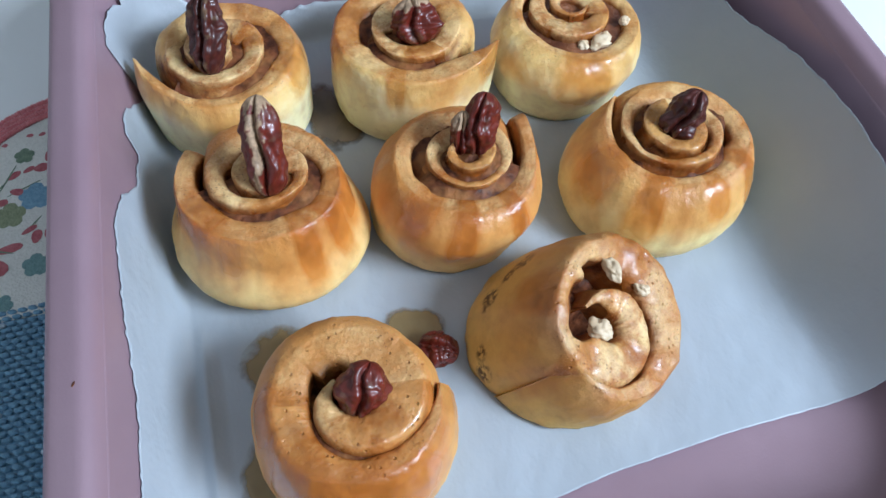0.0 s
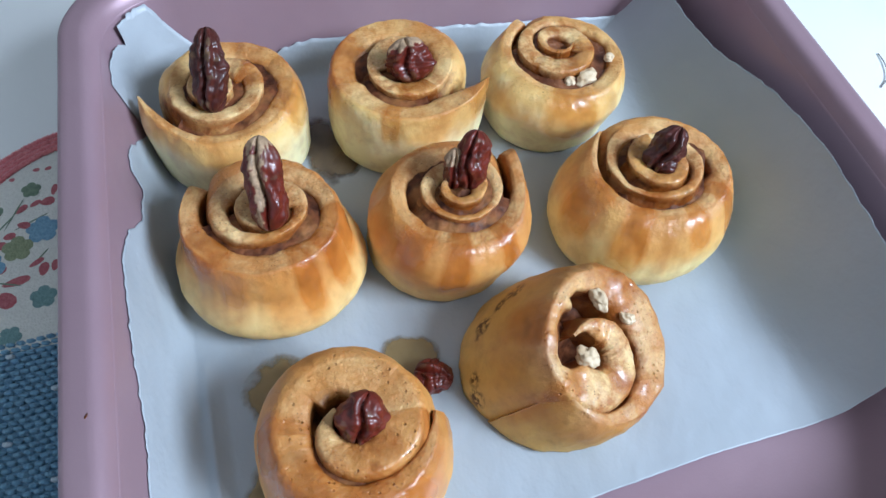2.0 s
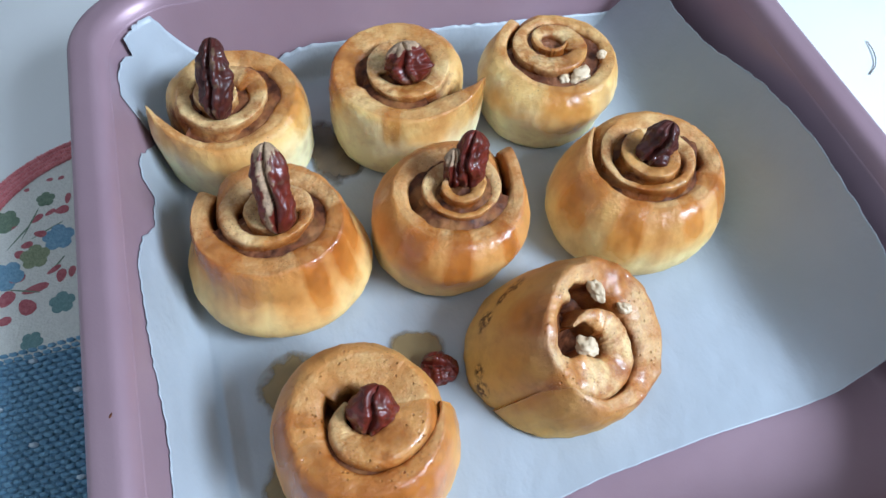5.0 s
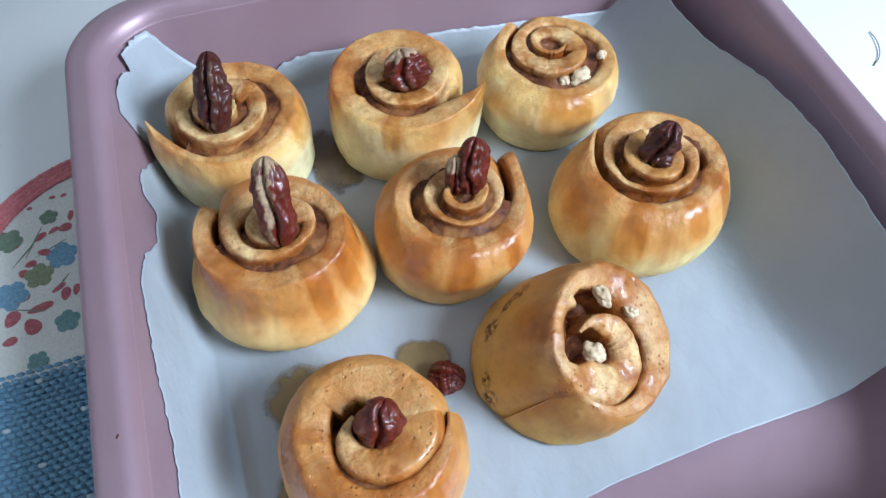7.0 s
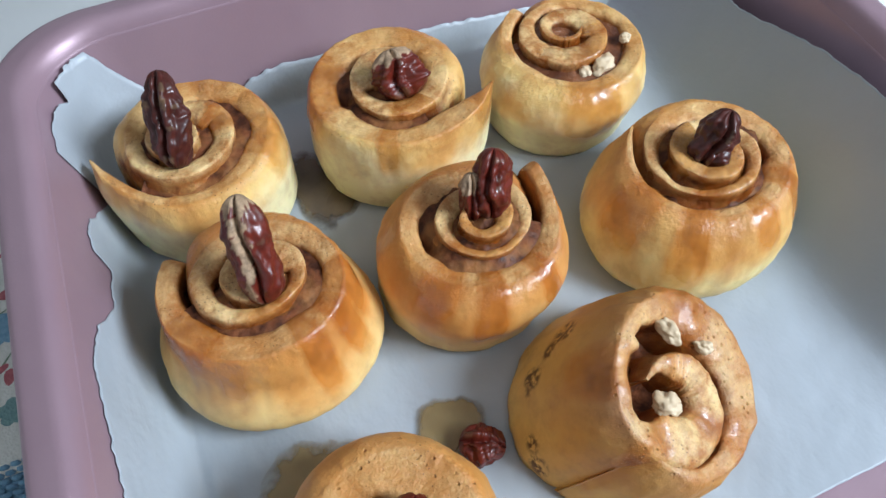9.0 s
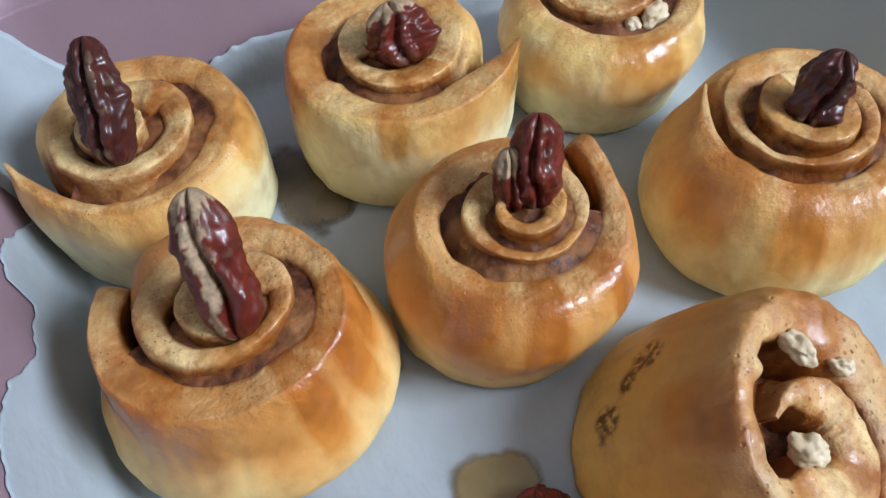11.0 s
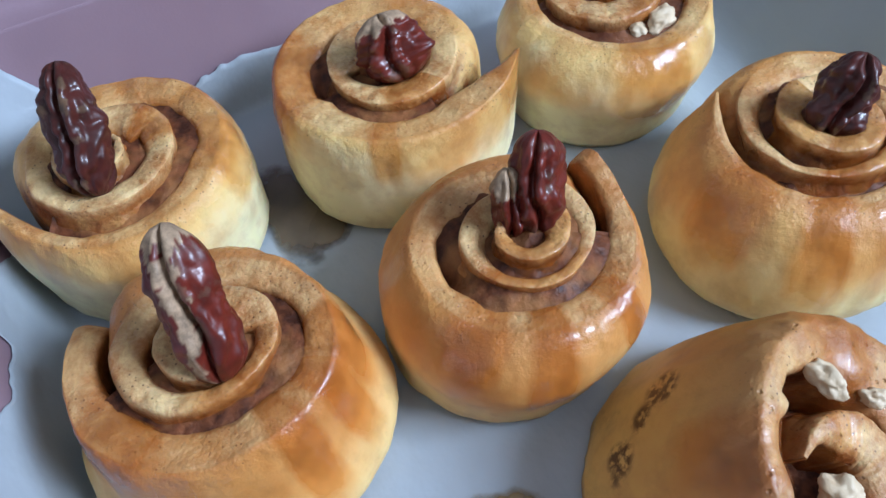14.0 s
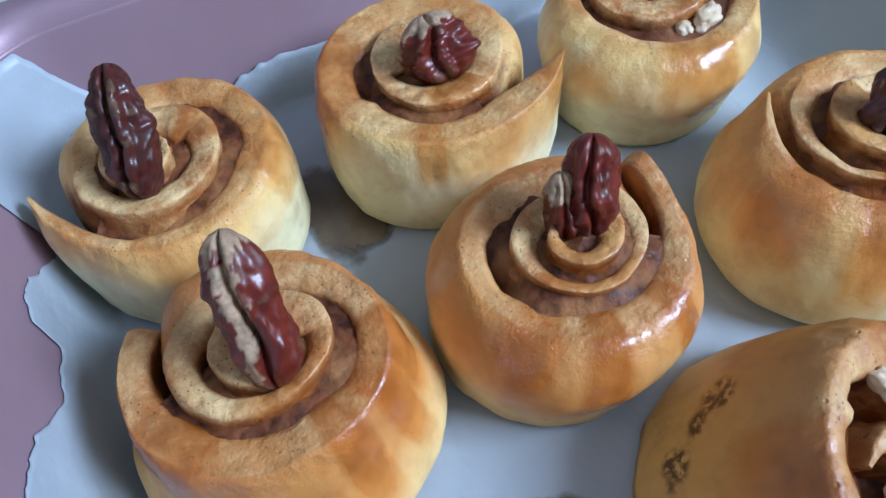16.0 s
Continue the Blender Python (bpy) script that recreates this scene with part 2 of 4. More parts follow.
# the same syrup with the shade between two rolls put into its colour
SYRUP_SHADED = syrup_material("shaded_syrup", (0.10, 0.070, 0.045), (0.17, 0.125, 0.080))
PECAN = pecan_material("pecan_skin", (0.150, 0.018, 0.009), (0.50, 0.33, 0.20), 0.25)
PECAN_DARK = pecan_material("dark_pecan_skin", (0.080, 0.015, 0.010), (0.58, 0.38, 0.19), 0.30)
NUT = plain_material("chopped_nut", (0.60, 0.42, 0.24), (0.80, 0.65, 0.45), 160, 0.5, 0.4, 0.001)


# ---- building helpers ----
def mesh_object(name, verts, faces, material, parent=None, label="", smooth=True, attrs=None):
    me = bpy.data.meshes.new(name)
    me.from_pydata([tuple(v) for v in verts], [], faces)
    if smooth:
        me.polygons.foreach_set("use_smooth", [True] * len(me.polygons))
    for key, values in (attrs or {}).items():
        a = me.attributes.new(key, "FLOAT", "POINT")
        a.data.foreach_set("value", np.asarray(values, dtype=np.float32))
    me.materials.append(material)
    me.update()
    ob = new(name, me)
    ob.parent = parent
    if label:
        ob["label"] = label
    return ob


def part(name, bm, material, parent=None, label="", smooth=True):
    me = bpy.data.meshes.new(name)
    bmesh.ops.recalc_face_normals(bm, faces=bm.faces)
    bm.to_mesh(me)
    bm.free()
    if smooth:
        me.polygons.foreach_set("use_smooth", [True] * len(me.polygons))
    me.materials.append(material)
    ob = new(name, me)
    ob.parent = parent
    if label:
        ob["label"] = label
    return ob


def empty(name, m, **tags):
    ob = new(name)
    ob.empty_display_size = 0.01
    ob.matrix_world = m
    return tagged(ob, **tags)


def box_mesh(bm, x0, x1, y0, y1, z0, z1):
    vs = [bm.verts.new(p) for p in ((x0, y0, z0), (x1, y0, z0), (x1, y1, z0), (x0, y1, z0), (x0, y0, z1), (x1, y0, z1), (x1, y1, z1), (x0, y1, z1))]
    for f in ((3, 2, 1, 0), (4, 5, 6, 7), (0, 1, 5, 4), (1, 2, 6, 5), (2, 3, 7, 6), (3, 0, 4, 7)):
        bm.faces.new([vs[i] for i in f])


def grid_faces(rows, cols, wrap=False):
    out = []
    for i in range(rows - 1):
        for j in range(cols if wrap else cols - 1):
            k = (j + 1) % cols
            out.append((i * cols + j, i * cols + k, (i + 1) * cols + k, (i + 1) * cols + j))
    return out


def hashed(i):
    return (math.sin(i * 127.1 + 11.7) * 43758.5453) % 1.0


def fbm(x, y, z, octaves=3):
    v, a, f = 0.0, 1.0, 1.0
    for _ in range(octaves):
        v += a * noise.noise(Vector((x * f, y * f, z * f)))
        a, f = a * 0.5, f * 2.1
    return v


# ---- the unseen room, closed all round ----
FLOOR_Z, CEIL_Z = -0.75, 2.25
X0, X1, Y0, Y1 = -1.15, 1.65, -2.6, 2.4
WALL = wall_material("grey_wall_paint", (0.45, 0.45, 0.44))
CEIL = wall_material("ceiling_paint", (0.62, 0.62, 0.61))
# near black, to swallow the bounce that would come from the front
DARK = wall_material("front_light_absorber", (0.055, 0.05, 0.045))
BOARDS = wall_material("brown_floor", (0.34, 0.25, 0.18))


def slab(name, material, *boxes, label, category):
    bm = bmesh.new()
    for b in boxes:
        box_mesh(bm, *b)
    return tagged(part(name, bm, material, smooth=False), label, category, kind="structure")


slab("floor", BOARDS, (X0, X1, Y0, Y1, FLOOR_Z - 0.1, FLOOR_Z), label="plain brown floor below the table", category="floor")
slab("ceiling", CEIL, (X0, X1, Y0, Y1, CEIL_Z, CEIL_Z + 0.1), label="plain pale grey ceiling over the table", category="ceiling")
# invented wall, placed near so its bounce fills the tray's right side
slab("wall_west", WALL, (X0 - 0.15, X0, Y0, Y1, FLOOR_Z, CEIL_Z), label="unseen plain grey wall that closes the room", category="wall")
slab("wall_north", WALL, (X0, X1, Y1, Y1 + 0.15, FLOOR_Z, CEIL_Z), label="unseen plain grey wall that closes the room", category="wall")
# unseen wall, added dark so the rolls' front sides get less light
slab("wall_south", DARK, (X0, X1, Y0 - 0.15, Y0, FLOOR_Z, CEIL_Z), label="unseen dark wall added to hold back light from the front", category="wall")
slab("wall_east", WALL, (X1, X1 + 0.15, Y0, -1.46, FLOOR_Z, CEIL_Z), (X1, X1 + 0.15, -0.30, Y1, FLOOR_Z, CEIL_Z),
     (X1, X1 + 0.15, -1.46, -0.30, FLOOR_Z, 1.16), (X1, X1 + 0.15, -1.46, -0.30, 2.08, CEIL_Z), label="grey painted kitchen wall with a window opening", category="wall")

# ---- table ----
TABLE_Z = -0.0045
table = empty("table", pose(0, 0.25, FLOOR_Z), label="plain white table under the baking tray and cloth", category="table")
bm = bmesh.new()
box_mesh(bm, -0.75, 0.75, -0.55, 0.75, TABLE_Z - FLOOR_Z - 0.03, TABLE_Z - FLOOR_Z)
bmesh.ops.bevel(bm, geom=bm.edges[:], offset=0.006, segments=3, affect="EDGES")
part("tabletop", bm, TABLE, table)
for sx in (-0.68, 0.68):
    for sy in (-0.48, 0.68):
        bm = bmesh.new()
        box_mesh(bm, sx - 0.025, sx + 0.025, sy - 0.025, sy + 0.025, 0, TABLE_Z - FLOOR_Z - 0.0305)
        bmesh.ops.bevel(bm, geom=bm.edges[:], offset=0.004, segments=2, affect="EDGES")
        part("leg", bm, TABLE, table)

# ---- baking tray ----
TX, TY0, TY1, HX = 0.0025, TRAY_FRONT, 0.4615, 0.1840
RIM = 0.0605


def rounded_ring(inset, z, radius, count=24):
    """One closed ring of the tray at an inset from its outer edge."""
    hx, y0, y1 = HX - inset, TY0 + inset, TY1 - inset
    pts = []
    for cx, cy, a0 in ((TX + hx - radius, y1 - radius, 0), (TX - hx + radius, y1 - radius, 90), (TX - hx + radius, y0 + radius, 180), (TX + hx - radius, y0 + radius, 270)):
        for i in range(count + 1):
            a = radians(a0 + 90 * i / count)
            pts.append((cx + radius * math.cos(a), cy + radius * math.sin(a), z))
    return pts


def tray_piece(name, prof, parent, caps=()):
    verts, n = [], 0
    for inset, z, r in prof:
        ring = rounded_ring(inset, z, r)
        n = len(ring)
        verts += ring
    faces = grid_faces(len(prof), n, True)
    if "first" in caps:
        faces.append(tuple(reversed(range(n))))
    if "last" in caps:
        faces.append(tuple(range((len(prof) - 1) * n, len(prof) * n)))
    return mesh_object(name, verts, faces, ROSE, parent)


tray = empty("baking_tray", pose(0, 0, 0), label="dusty rose metal baking tray with rounded rim, on white table", category="baking tray")
inner = [(0.120, -0.0008, 0.004), (0.050, -0.0008, 0.022), (0.0380, -0.0006, 0.026), (0.0348, 0.0002, 0.027), (0.0326, 0.0022, 0.028), (0.0312, 0.0050, 0.0285)]
inner += [(0.0312 - 0.001525 * k, 0.0050 + 0.0060 * k, 0.0285 + 0.0009 * k) for k in range(1, 9)]
outer = [(0.0182, 0.0505, 0.0360), (0.0298, 0.0040, 0.0290), (0.0318, 0.0, 0.0280), (0.0370, -0.0035, 0.026), (0.120, -0.0040, 0.004)]
tray_piece("pan", inner + [(0.01862, 0.0542, 0.0362), (0.0176, 0.0540, 0.0362)] + outer, tray, ("first", "last"))
tray_piece("rim", [(0.01882, 0.0536, 0.0360), (0.0182, 0.0553, 0.0363), (0.0174, 0.0570, 0.0366), (0.0163, 0.0587, 0.0370), (0.0148, 0.0602, 0.0375), (0.0128, 0.0609, 0.038), (0.0108, 0.0608, 0.039),
                   (0.0085, 0.0603, 0.040), (0.0060, 0.0598, 0.0415), (0.0035, 0.0592, 0.043), (0.0018, 0.0583, 0.0445), (0.0006, 0.0568, 0.0455), (0.0, 0.0548, 0.046), (0.0004, 0.0528, 0.0455),
                   (0.0022, 0.0518, 0.044), (0.0060, 0.0516, 0.042), (0.0180, 0.0510, 0.036)], tray, ())
bm = bmesh.new()
bmesh.ops.create_icosphere(bm, subdivisions=2, radius=1.0)
for v in bm.verts:
    v.co = Vector((v.co.x * 0.0005 + v.co.y * 0.0004, v.co.y * 0.0010, v.co.z * 0.0002))
part("chip", bm, FILLING, tray, "tiny dark chip in the coating").location = (-0.1705, 0.2190, 0.0608)

# ---- parchment ----
FLOOR_L, FLOOR_R, FLOOR_B = TX - HX + 0.0327, TX + HX - 0.0425, TY1 - 0.0335


def climb(d, slope):
    """Height of paper standing against the wall, d metres beyond the floor's edge."""
    d += 0.006
    return 0.0 if d <= 0 else (slope * d * d / 0.024 if d < 0.012 else slope * (d - 0.006))


def paper_left(y):
    w = np.interp(y, [0.10, 0.2073, 0.2218, 0.237, 0.249, 0.261, 0.278, 0.291, 0.308, 0.322, 0.3324, 0.342, 0.347, 0.3555, 0.364, 0.3865, 0.388, 0.391, 0.405, 0.420, 0.4250, 0.4285, 0.442],
                  [-0.158, -0.1579, -0.1581, -0.1586, -0.1593, -0.1597, -0.1599, -0.1602, -0.1588, -0.1556, -0.1553, -0.1549, -0.1573, -0.1576, -0.1567, -0.1520, -0.1560, -0.1604, -0.1606, -0.1605, -0.1594, -0.1621, -0.1621])
    return float(w) + 0.0003 * fbm(y * 260, 3.1, 0, 4)


def paper_right(y):
    w = np.interp(y, [0.160, 0.168, 0.178, 0.19, 0.2189, 0.245, 0.270, 0.292, 0.3137, 0.335, 0.355, 0.379, 0.404, 0.42], [0.133, 0.141, 0.147, 0.151, 0.1529, 0.1534, 0.1541, 0.1534, 0.1524, 0.1502, 0.1477, 0.1462, 0.1459, 0.145])
    return float(w) + 0.00025 * fbm(y * 150, 9.7, 0, 4)


def paper_front(u):
    return float(np.interp(u, [0, 0.3, 0.57, 0.74, 0.91, 0.96, 1.0], [0.120, 0.150, 0.1606, 0.164, 0.1647, 0.1655, 0.168])) + 0.0003 * fbm(u * 40, 1.7, 0, 3)


def paper_back(u):
    return float(np.interp(u, [0, 0.03, 0.062, 0.09, 0.118, 0.17, 0.22, 0.25, 0.28, 0.33, 0.6, 1.0], [0.4415, 0.4416, 0.4415, 0.4384, 0.4354, 0.4315, 0.4292, 0.4300, 0.4320, 0.4328, 0.4315, 0.428])) + 0.0003 * fbm(u * 60, 5.2, 0, 3)


CORNER = 0.0285
CCX, CCY = FLOOR_L + CORNER, FLOOR_B - CORNER


def parchment():
    nu, nv, verts = 330, 320, []
    for j in range(nv):
        v = j / (nv - 1)
        for i in range(nu):
            u = i / (nu - 1)
            u = 0.45 * u + 0.55 * (0.5 - 0.5 * math.cos(math.pi * u))
            y = paper_front(u) * (1 - v) + paper_back(u) * v
            x = paper_left(y) * (1 - u) + paper_right(y) * u
            a, b = CCX - x, y - CCY
            far = max(a, b) - CORNER
            if a > 0 and b > 0:
                # follow the tray's rounded corner
                k = max(a, b) / math.hypot(a, b)
                x, y = CCX - a * k, CCY + b * k
            z = max(climb(far, 3.93), 30.0 * max(0.0, x - 0.112) ** 2)
            # a low fold that runs beside the left wall
            ridge = 0.0028 * min(1.0, max(0.0, (0.262 - y) / 0.02))
            z += ridge * (min(1.0, max(0.0, (x - FLOOR_L) / 0.009)) if x < -0.1398 else max(0.0, 1 - (x + 0.1398) / 0.007) ** 1.5)
            # slight waves where the sheet is free
            lift = 0.0004 * (0.5 + 0.5 * fbm(x * 26, y * 21, 2.3, 2)) * min(1, max(0, z / 0.01))
            away = 0.0002 * min(1.0, z / 0.02) * (0.5 + 0.5 * math.sin(y * 150)) if far > 0 and b < 0 else 0.0
            verts.append((x + away, y, 0.0006 + z + lift + 0.0005 * (1 + fbm(x * 26, y * 20, 8.8, 3))))
    ob = mesh_object("parchment_paper", verts, grid_faces(nv, nu), PAPER)
    s = ob.modifiers.new("thickness", "SOLIDIFY")
    s.thickness, s.offset = 0.00015, 1
    return ob


tagged(parchment(), "white parchment paper with torn edges, lining the rose tray", "parchment paper")


# ---- cinnamon rolls ----
PER_TURN = 288
STATIONS = (0.0, 0.28, 0.62, 0.93)


def wall_radius(h, radii):
    """Radius of a roll's side at a share h of its height, smooth through the radii at the four stations."""
    slopes = [(radii[min(i + 1, 3)] - radii[max(i - 1, 0)]) / (STATIONS[min(i + 1, 3)] - STATIONS[max(i - 1, 0)]) for i in range(4)]
    k = 0 if h < STATIONS[1] else (1 if h < STATIONS[2] else 2)
    w = STATIONS[k + 1] - STATIONS[k]
    u = max(0.0, min(1.0, (h - STATIONS[k]) / w))
    return ((2 * u ** 3 - 3 * u * u + 1) * radii[k] + (u ** 3 - 2 * u * u + u) * w * slopes[k]
            + (3 * u * u - 2 * u ** 3) * radii[k + 1] + (u ** 3 - u * u) * w * slopes[k + 1])


def step01(x, a, b):
    u = max(0.0, min(1.0, (x - a) / (b - a)))
    return u * u * (3 - 2 * u)


def eased(keys, at, reach=26.0):
    """Values along the winding, eased between the keys (degrees, value)."""
    xs, ys = [abs(k[0] - keys[0][0]) for k in keys], [k[1] for k in keys]
    fine = np.arange(0.0, xs[-1] + 4.0, 2.0)
    v = np.interp(fine, xs, ys)
    n = int(reach / 2)
    kernel = np.hanning(2 * n + 3)
    v = np.convolve(np.pad(v, n + 1, mode="reflect", reflect_type="odd"), kernel / kernel.sum(), mode="valid")
    return np.interp(at, fine, v)


def roll(place, height, radii, dough, label, wind, lift, broad, heart=(0.0, 0.0), hand=1, seed=1, oval=(0.0, 0.0), lean=(0.0, 0.0), shift=(0.0, 0.0), deep=6.0,
         gaps=((0, -0.3), (1000, -0.3)), pits=(), sloped=2.7, crown=0.42, glaze=(), filling=None, lumps=0.0, face_cinnamon=1.0, core=4.0, burns=()):
    """A baked roll: one ribbon of dough wound inwards, with its filling between the layers. Millimetres and degrees.
    radii: of the side, at the four stations; wind: the lip's winding from its outer end (degrees, radius) about a centre that moves to the heart;
    lift, broad: the lip's height and breadth along it; gaps: how far each turn stays from the next one, which it else meets; hand: 1 winds anticlockwise inwards, seen from above; lean, shift: tilt of the top and its way
    from over the foot; core: radius of the hollow at the heart; burns: scorched spots (x, y, z, size); pits: holes in the filling (degrees, share of the radius, depth, size)."""
    thing = empty("cinnamon_roll", pose(place[0] / 1000, place[1] / 1000, 0.0012), label=label, category="cinnamon roll", group="cinnamon rolls on the tray")
    axis = Vector((-math.sin(radians(lean[1])), math.cos(radians(lean[1])), 0))
    top_radius = radii[3]

    def settle(x, y, z):
        """From the upright form to the leaning one, foot on the paper, in metres."""
        g = max(0.0, min(1.0, z / height))
        p = Matrix.Rotation(radians(lean[0]) * g, 3, axis) @ Vector((x, y, z - height * g))
        p += Vector((shift[0] * g, shift[1] * g, height * g))
        p.z = max(p.z, 0.3)
        return p * 0.001

    def ovalness(a):
        return 1 + 0.01 * (oval[0] * math.cos(2 * a) + oval[1] * math.sin(2 * a))

    total = abs(wind[-1][0] - wind[0][0])
    steps = int(total / 360 * PER_TURN)
    along = np.linspace(0.0, total, steps + 1)
    rs, tops, widths = eased(wind, along), eased(lift, along), eased(broad, along)
    clear = np.interp(along, [abs(g[0] - wind[0][0]) for g in gaps], [g[1] for g in gaps])
    cxs, cys = [], []
    for d, r in zip(along, rs):
        a, w = radians(wind[0][0] + hand * d), d / total
        cxs.append(heart[0] * w + r * math.cos(a))
        cys.append(heart[1] * w + r * math.sin(a))
    na, nt, nb = 20, 17, 7
    verts, hz, cin, ang, lip, outer_turn, rad = [], [], [], [], [], [], []
    for k in range(steps + 1):
        d = along[k]
        q = d / 360
        lo, hi = max(k - 4, 0), min(k + 4, steps)
        tx, ty = cxs[hi] - cxs[lo], cys[hi] - cys[lo]
        ln = math.hypot(tx, ty)
        nx, ny = hand * ty / ln, -hand * tx / ln
        a = math.atan2(cys[k], cxs[k])
        ca, sa = math.cos(a), math.sin(a)
        wound = radians(wind[0][0] + hand * d)
        wob = fbm(ca * 1.3 + seed * 7, sa * 1.3, q * 0.7, 3)
        wob2 = fbm(ca * 1.9 + seed * 3, sa * 1.9, q * 1.7 + 4, 2) * min(1.0, rs[k] / 22)
        t = widths[k] * (1 + 0.10 * wob2) * min(1.0, 0.25 + d / 26) * min(1.0, 0.40 + (total - d) / 70)
        inward = t / 2
        if k + PER_TURN <= steps:
            far = math.hypot(cxs[k + PER_TURN] - cxs[k], cys[k + PER_TURN] - cys[k])
            inward = max(inward, far - widths[k + PER_TURN] / 2 - clear[k])
        else:
            inward = max(inward, (rs[k] - core - max(0.0, clear[k])) * min(1.0, (total - d) / 60))
        top = tops[k] + 0.7 * wob2 - 4.0 * max(0.0, 1 - d / 9) ** 2
        round_off = max(1.2, min(4.2, crown * (t / 2 + inward)))
        droop = round_off + 3.2 * step01(q, 0.93, 1.10) * min(1.0, t / 6)
        cx, cy = cxs[k] + 0.5 * wob * nx, cys[k] + 0.5 * wob * ny
        inner = step01(q, 0.93, 1.10)
        low = height * 0.40 * step01(q, 1.3, 1.5)
        edge_r = math.hypot(cx + nx * t / 2, cy + ny * t / 2)
        away = max(0.0, edge_r - top_radius * ovalness(a)) * (1 - inner)

        def side(h):
            r = wall_radius(min(h, 0.93), radii) * ovalness(a) + away * (0.72 + 0.28 * h) + 0.6 * fbm(ca * 2.2 + seed, sa * 2.2, h * 1.6, 3)
            return r * ca, r * sa

        slant = min(sloped * (1 + 0.5 * math.sin(wound + seed * 1.9)), 0.5 * t)
        pts = []
        x0, y0 = side(0.70)
        xm, ym = side(0.93)
        ex, ey = cx + nx * t * 0.20, cy + ny * t * 0.20
        for i in range(na):
            # the outermost turn: up the side, then over a rounded shoulder
            if i < 11:
                h = 0.70 * (i / 10) ** 0.9
                x, y = side(h)
                z = h * height
                if h < 0.06:
                    x, y = x * (0.955 + 0.75 * h), y * (0.955 + 0.75 * h)
            else:
                u = (i - 10) / (na - 10)
                zc = max(height * 0.80, min(top * 0.985, 0.70 * height + 1.0 * math.hypot(xm - ex, ym - ey) + 0.22 * height))
                b0, b1, b2 = (1 - u) ** 2, 2 * u * (1 - u), u * u
                x, y, z = b0 * x0 + b1 * xm + b2 * ex, b0 * y0 + b1 * ym + b2 * ey, b0 * 0.70 * height + b1 * zc + b2 * top
                h = 0.70 + 0.30 * u
            # an inner turn: its outer face stands out of the filling
            g = (i / (na - 1)) ** 0.9
            zi = low + (top - droop - low) * g
            cone = slant * max(0.0, min(1.0, (zi - (top - 11.0)) / 10.0)) ** 0.9
            xi, yi = cx + nx * (t / 2 - cone), cy + ny * (t / 2 - cone)
            pts.append((x + (xi - x) * inner, y + (yi - y) * inner, z + (zi - z) * inner, h + (0.92 - h) * inner, inner * face_cinnamon * (0.95 if g < 0.94 else 0.7), 0.0))
        for i in range(1, nt):
            b = math.pi * i / nt
            c = math.cos(b)
            flat = math.sin(b) ** 0.85
            off = t / 2 * abs(c) ** 0.7 - slant * abs(c) if c > 0 else -inward * abs(c) ** 0.80
            zl = top - (droop if c > 0 else round_off) * (1 - flat)
            if b < math.pi / 2:
                # the outer turn's shoulder runs straight into its lip
                off = off * inner + (1 - inner) * t * 0.20 * (1 - i / nt * 2)
                zl = zl * inner + (1 - inner) * top
            pts.append((cx + nx * off, cy + ny * off, zl, 1.0, max(max(0.0, (b - 2.05) * 0.85), inner * 0.85 * face_cinnamon * max(0.0, 1 - b / 1.5)), min(1.0, b / 0.8) * (1.0 if b < 2.6 else 0.5)))
        base = max(height * 0.40, low)
        for i in range(nb):
            g = 1 - i / (nb - 1)
            pts.append((cx - nx * inward, cy - ny * inward, base + (top - round_off - base) * g, 0.9, 0.9, 0.0))
        for x, y, z, h, c, l in pts:
            rough = 0.30 * fbm(x * 0.17 + seed, y * 0.17, z * 0.17, 2) + 0.10 * fbm(x * 0.42 + seed, y * 0.42, z * 0.42, 2) * (h > 0.8) + (lumps + 0.18 * (h > 0.8)) * fbm(x * 0.12 + seed * 2, y * 0.12, z * 0.12, 2)
            aside = 0.0 if h > 0.95 else rough
            verts.append(settle(x + nx * aside, y + ny * aside, z + rough * (h > 0.8)))
            hz.append(h), cin.append(c), ang.append(wound * radii[1] / 1000), lip.append(l), outer_turn.append(1 - inner), rad.append(math.hypot(x, y) / 1000)
    cols = na + nt - 1 + nb
    faces = grid_faces(steps + 1, cols, True)
    faces += [tuple(range(cols)), tuple(reversed(range(steps * cols, (steps + 1) * cols)))]
    if hand > 0:
        faces = [tuple(reversed(f)) for f in faces]
    # syrup that lies on the top and has run down in places: (degrees, half width, from turn, to turn, how far down the side)
    gv, gf, gt, index, soak = [], [], [], {}, [0.0] * len(verts)
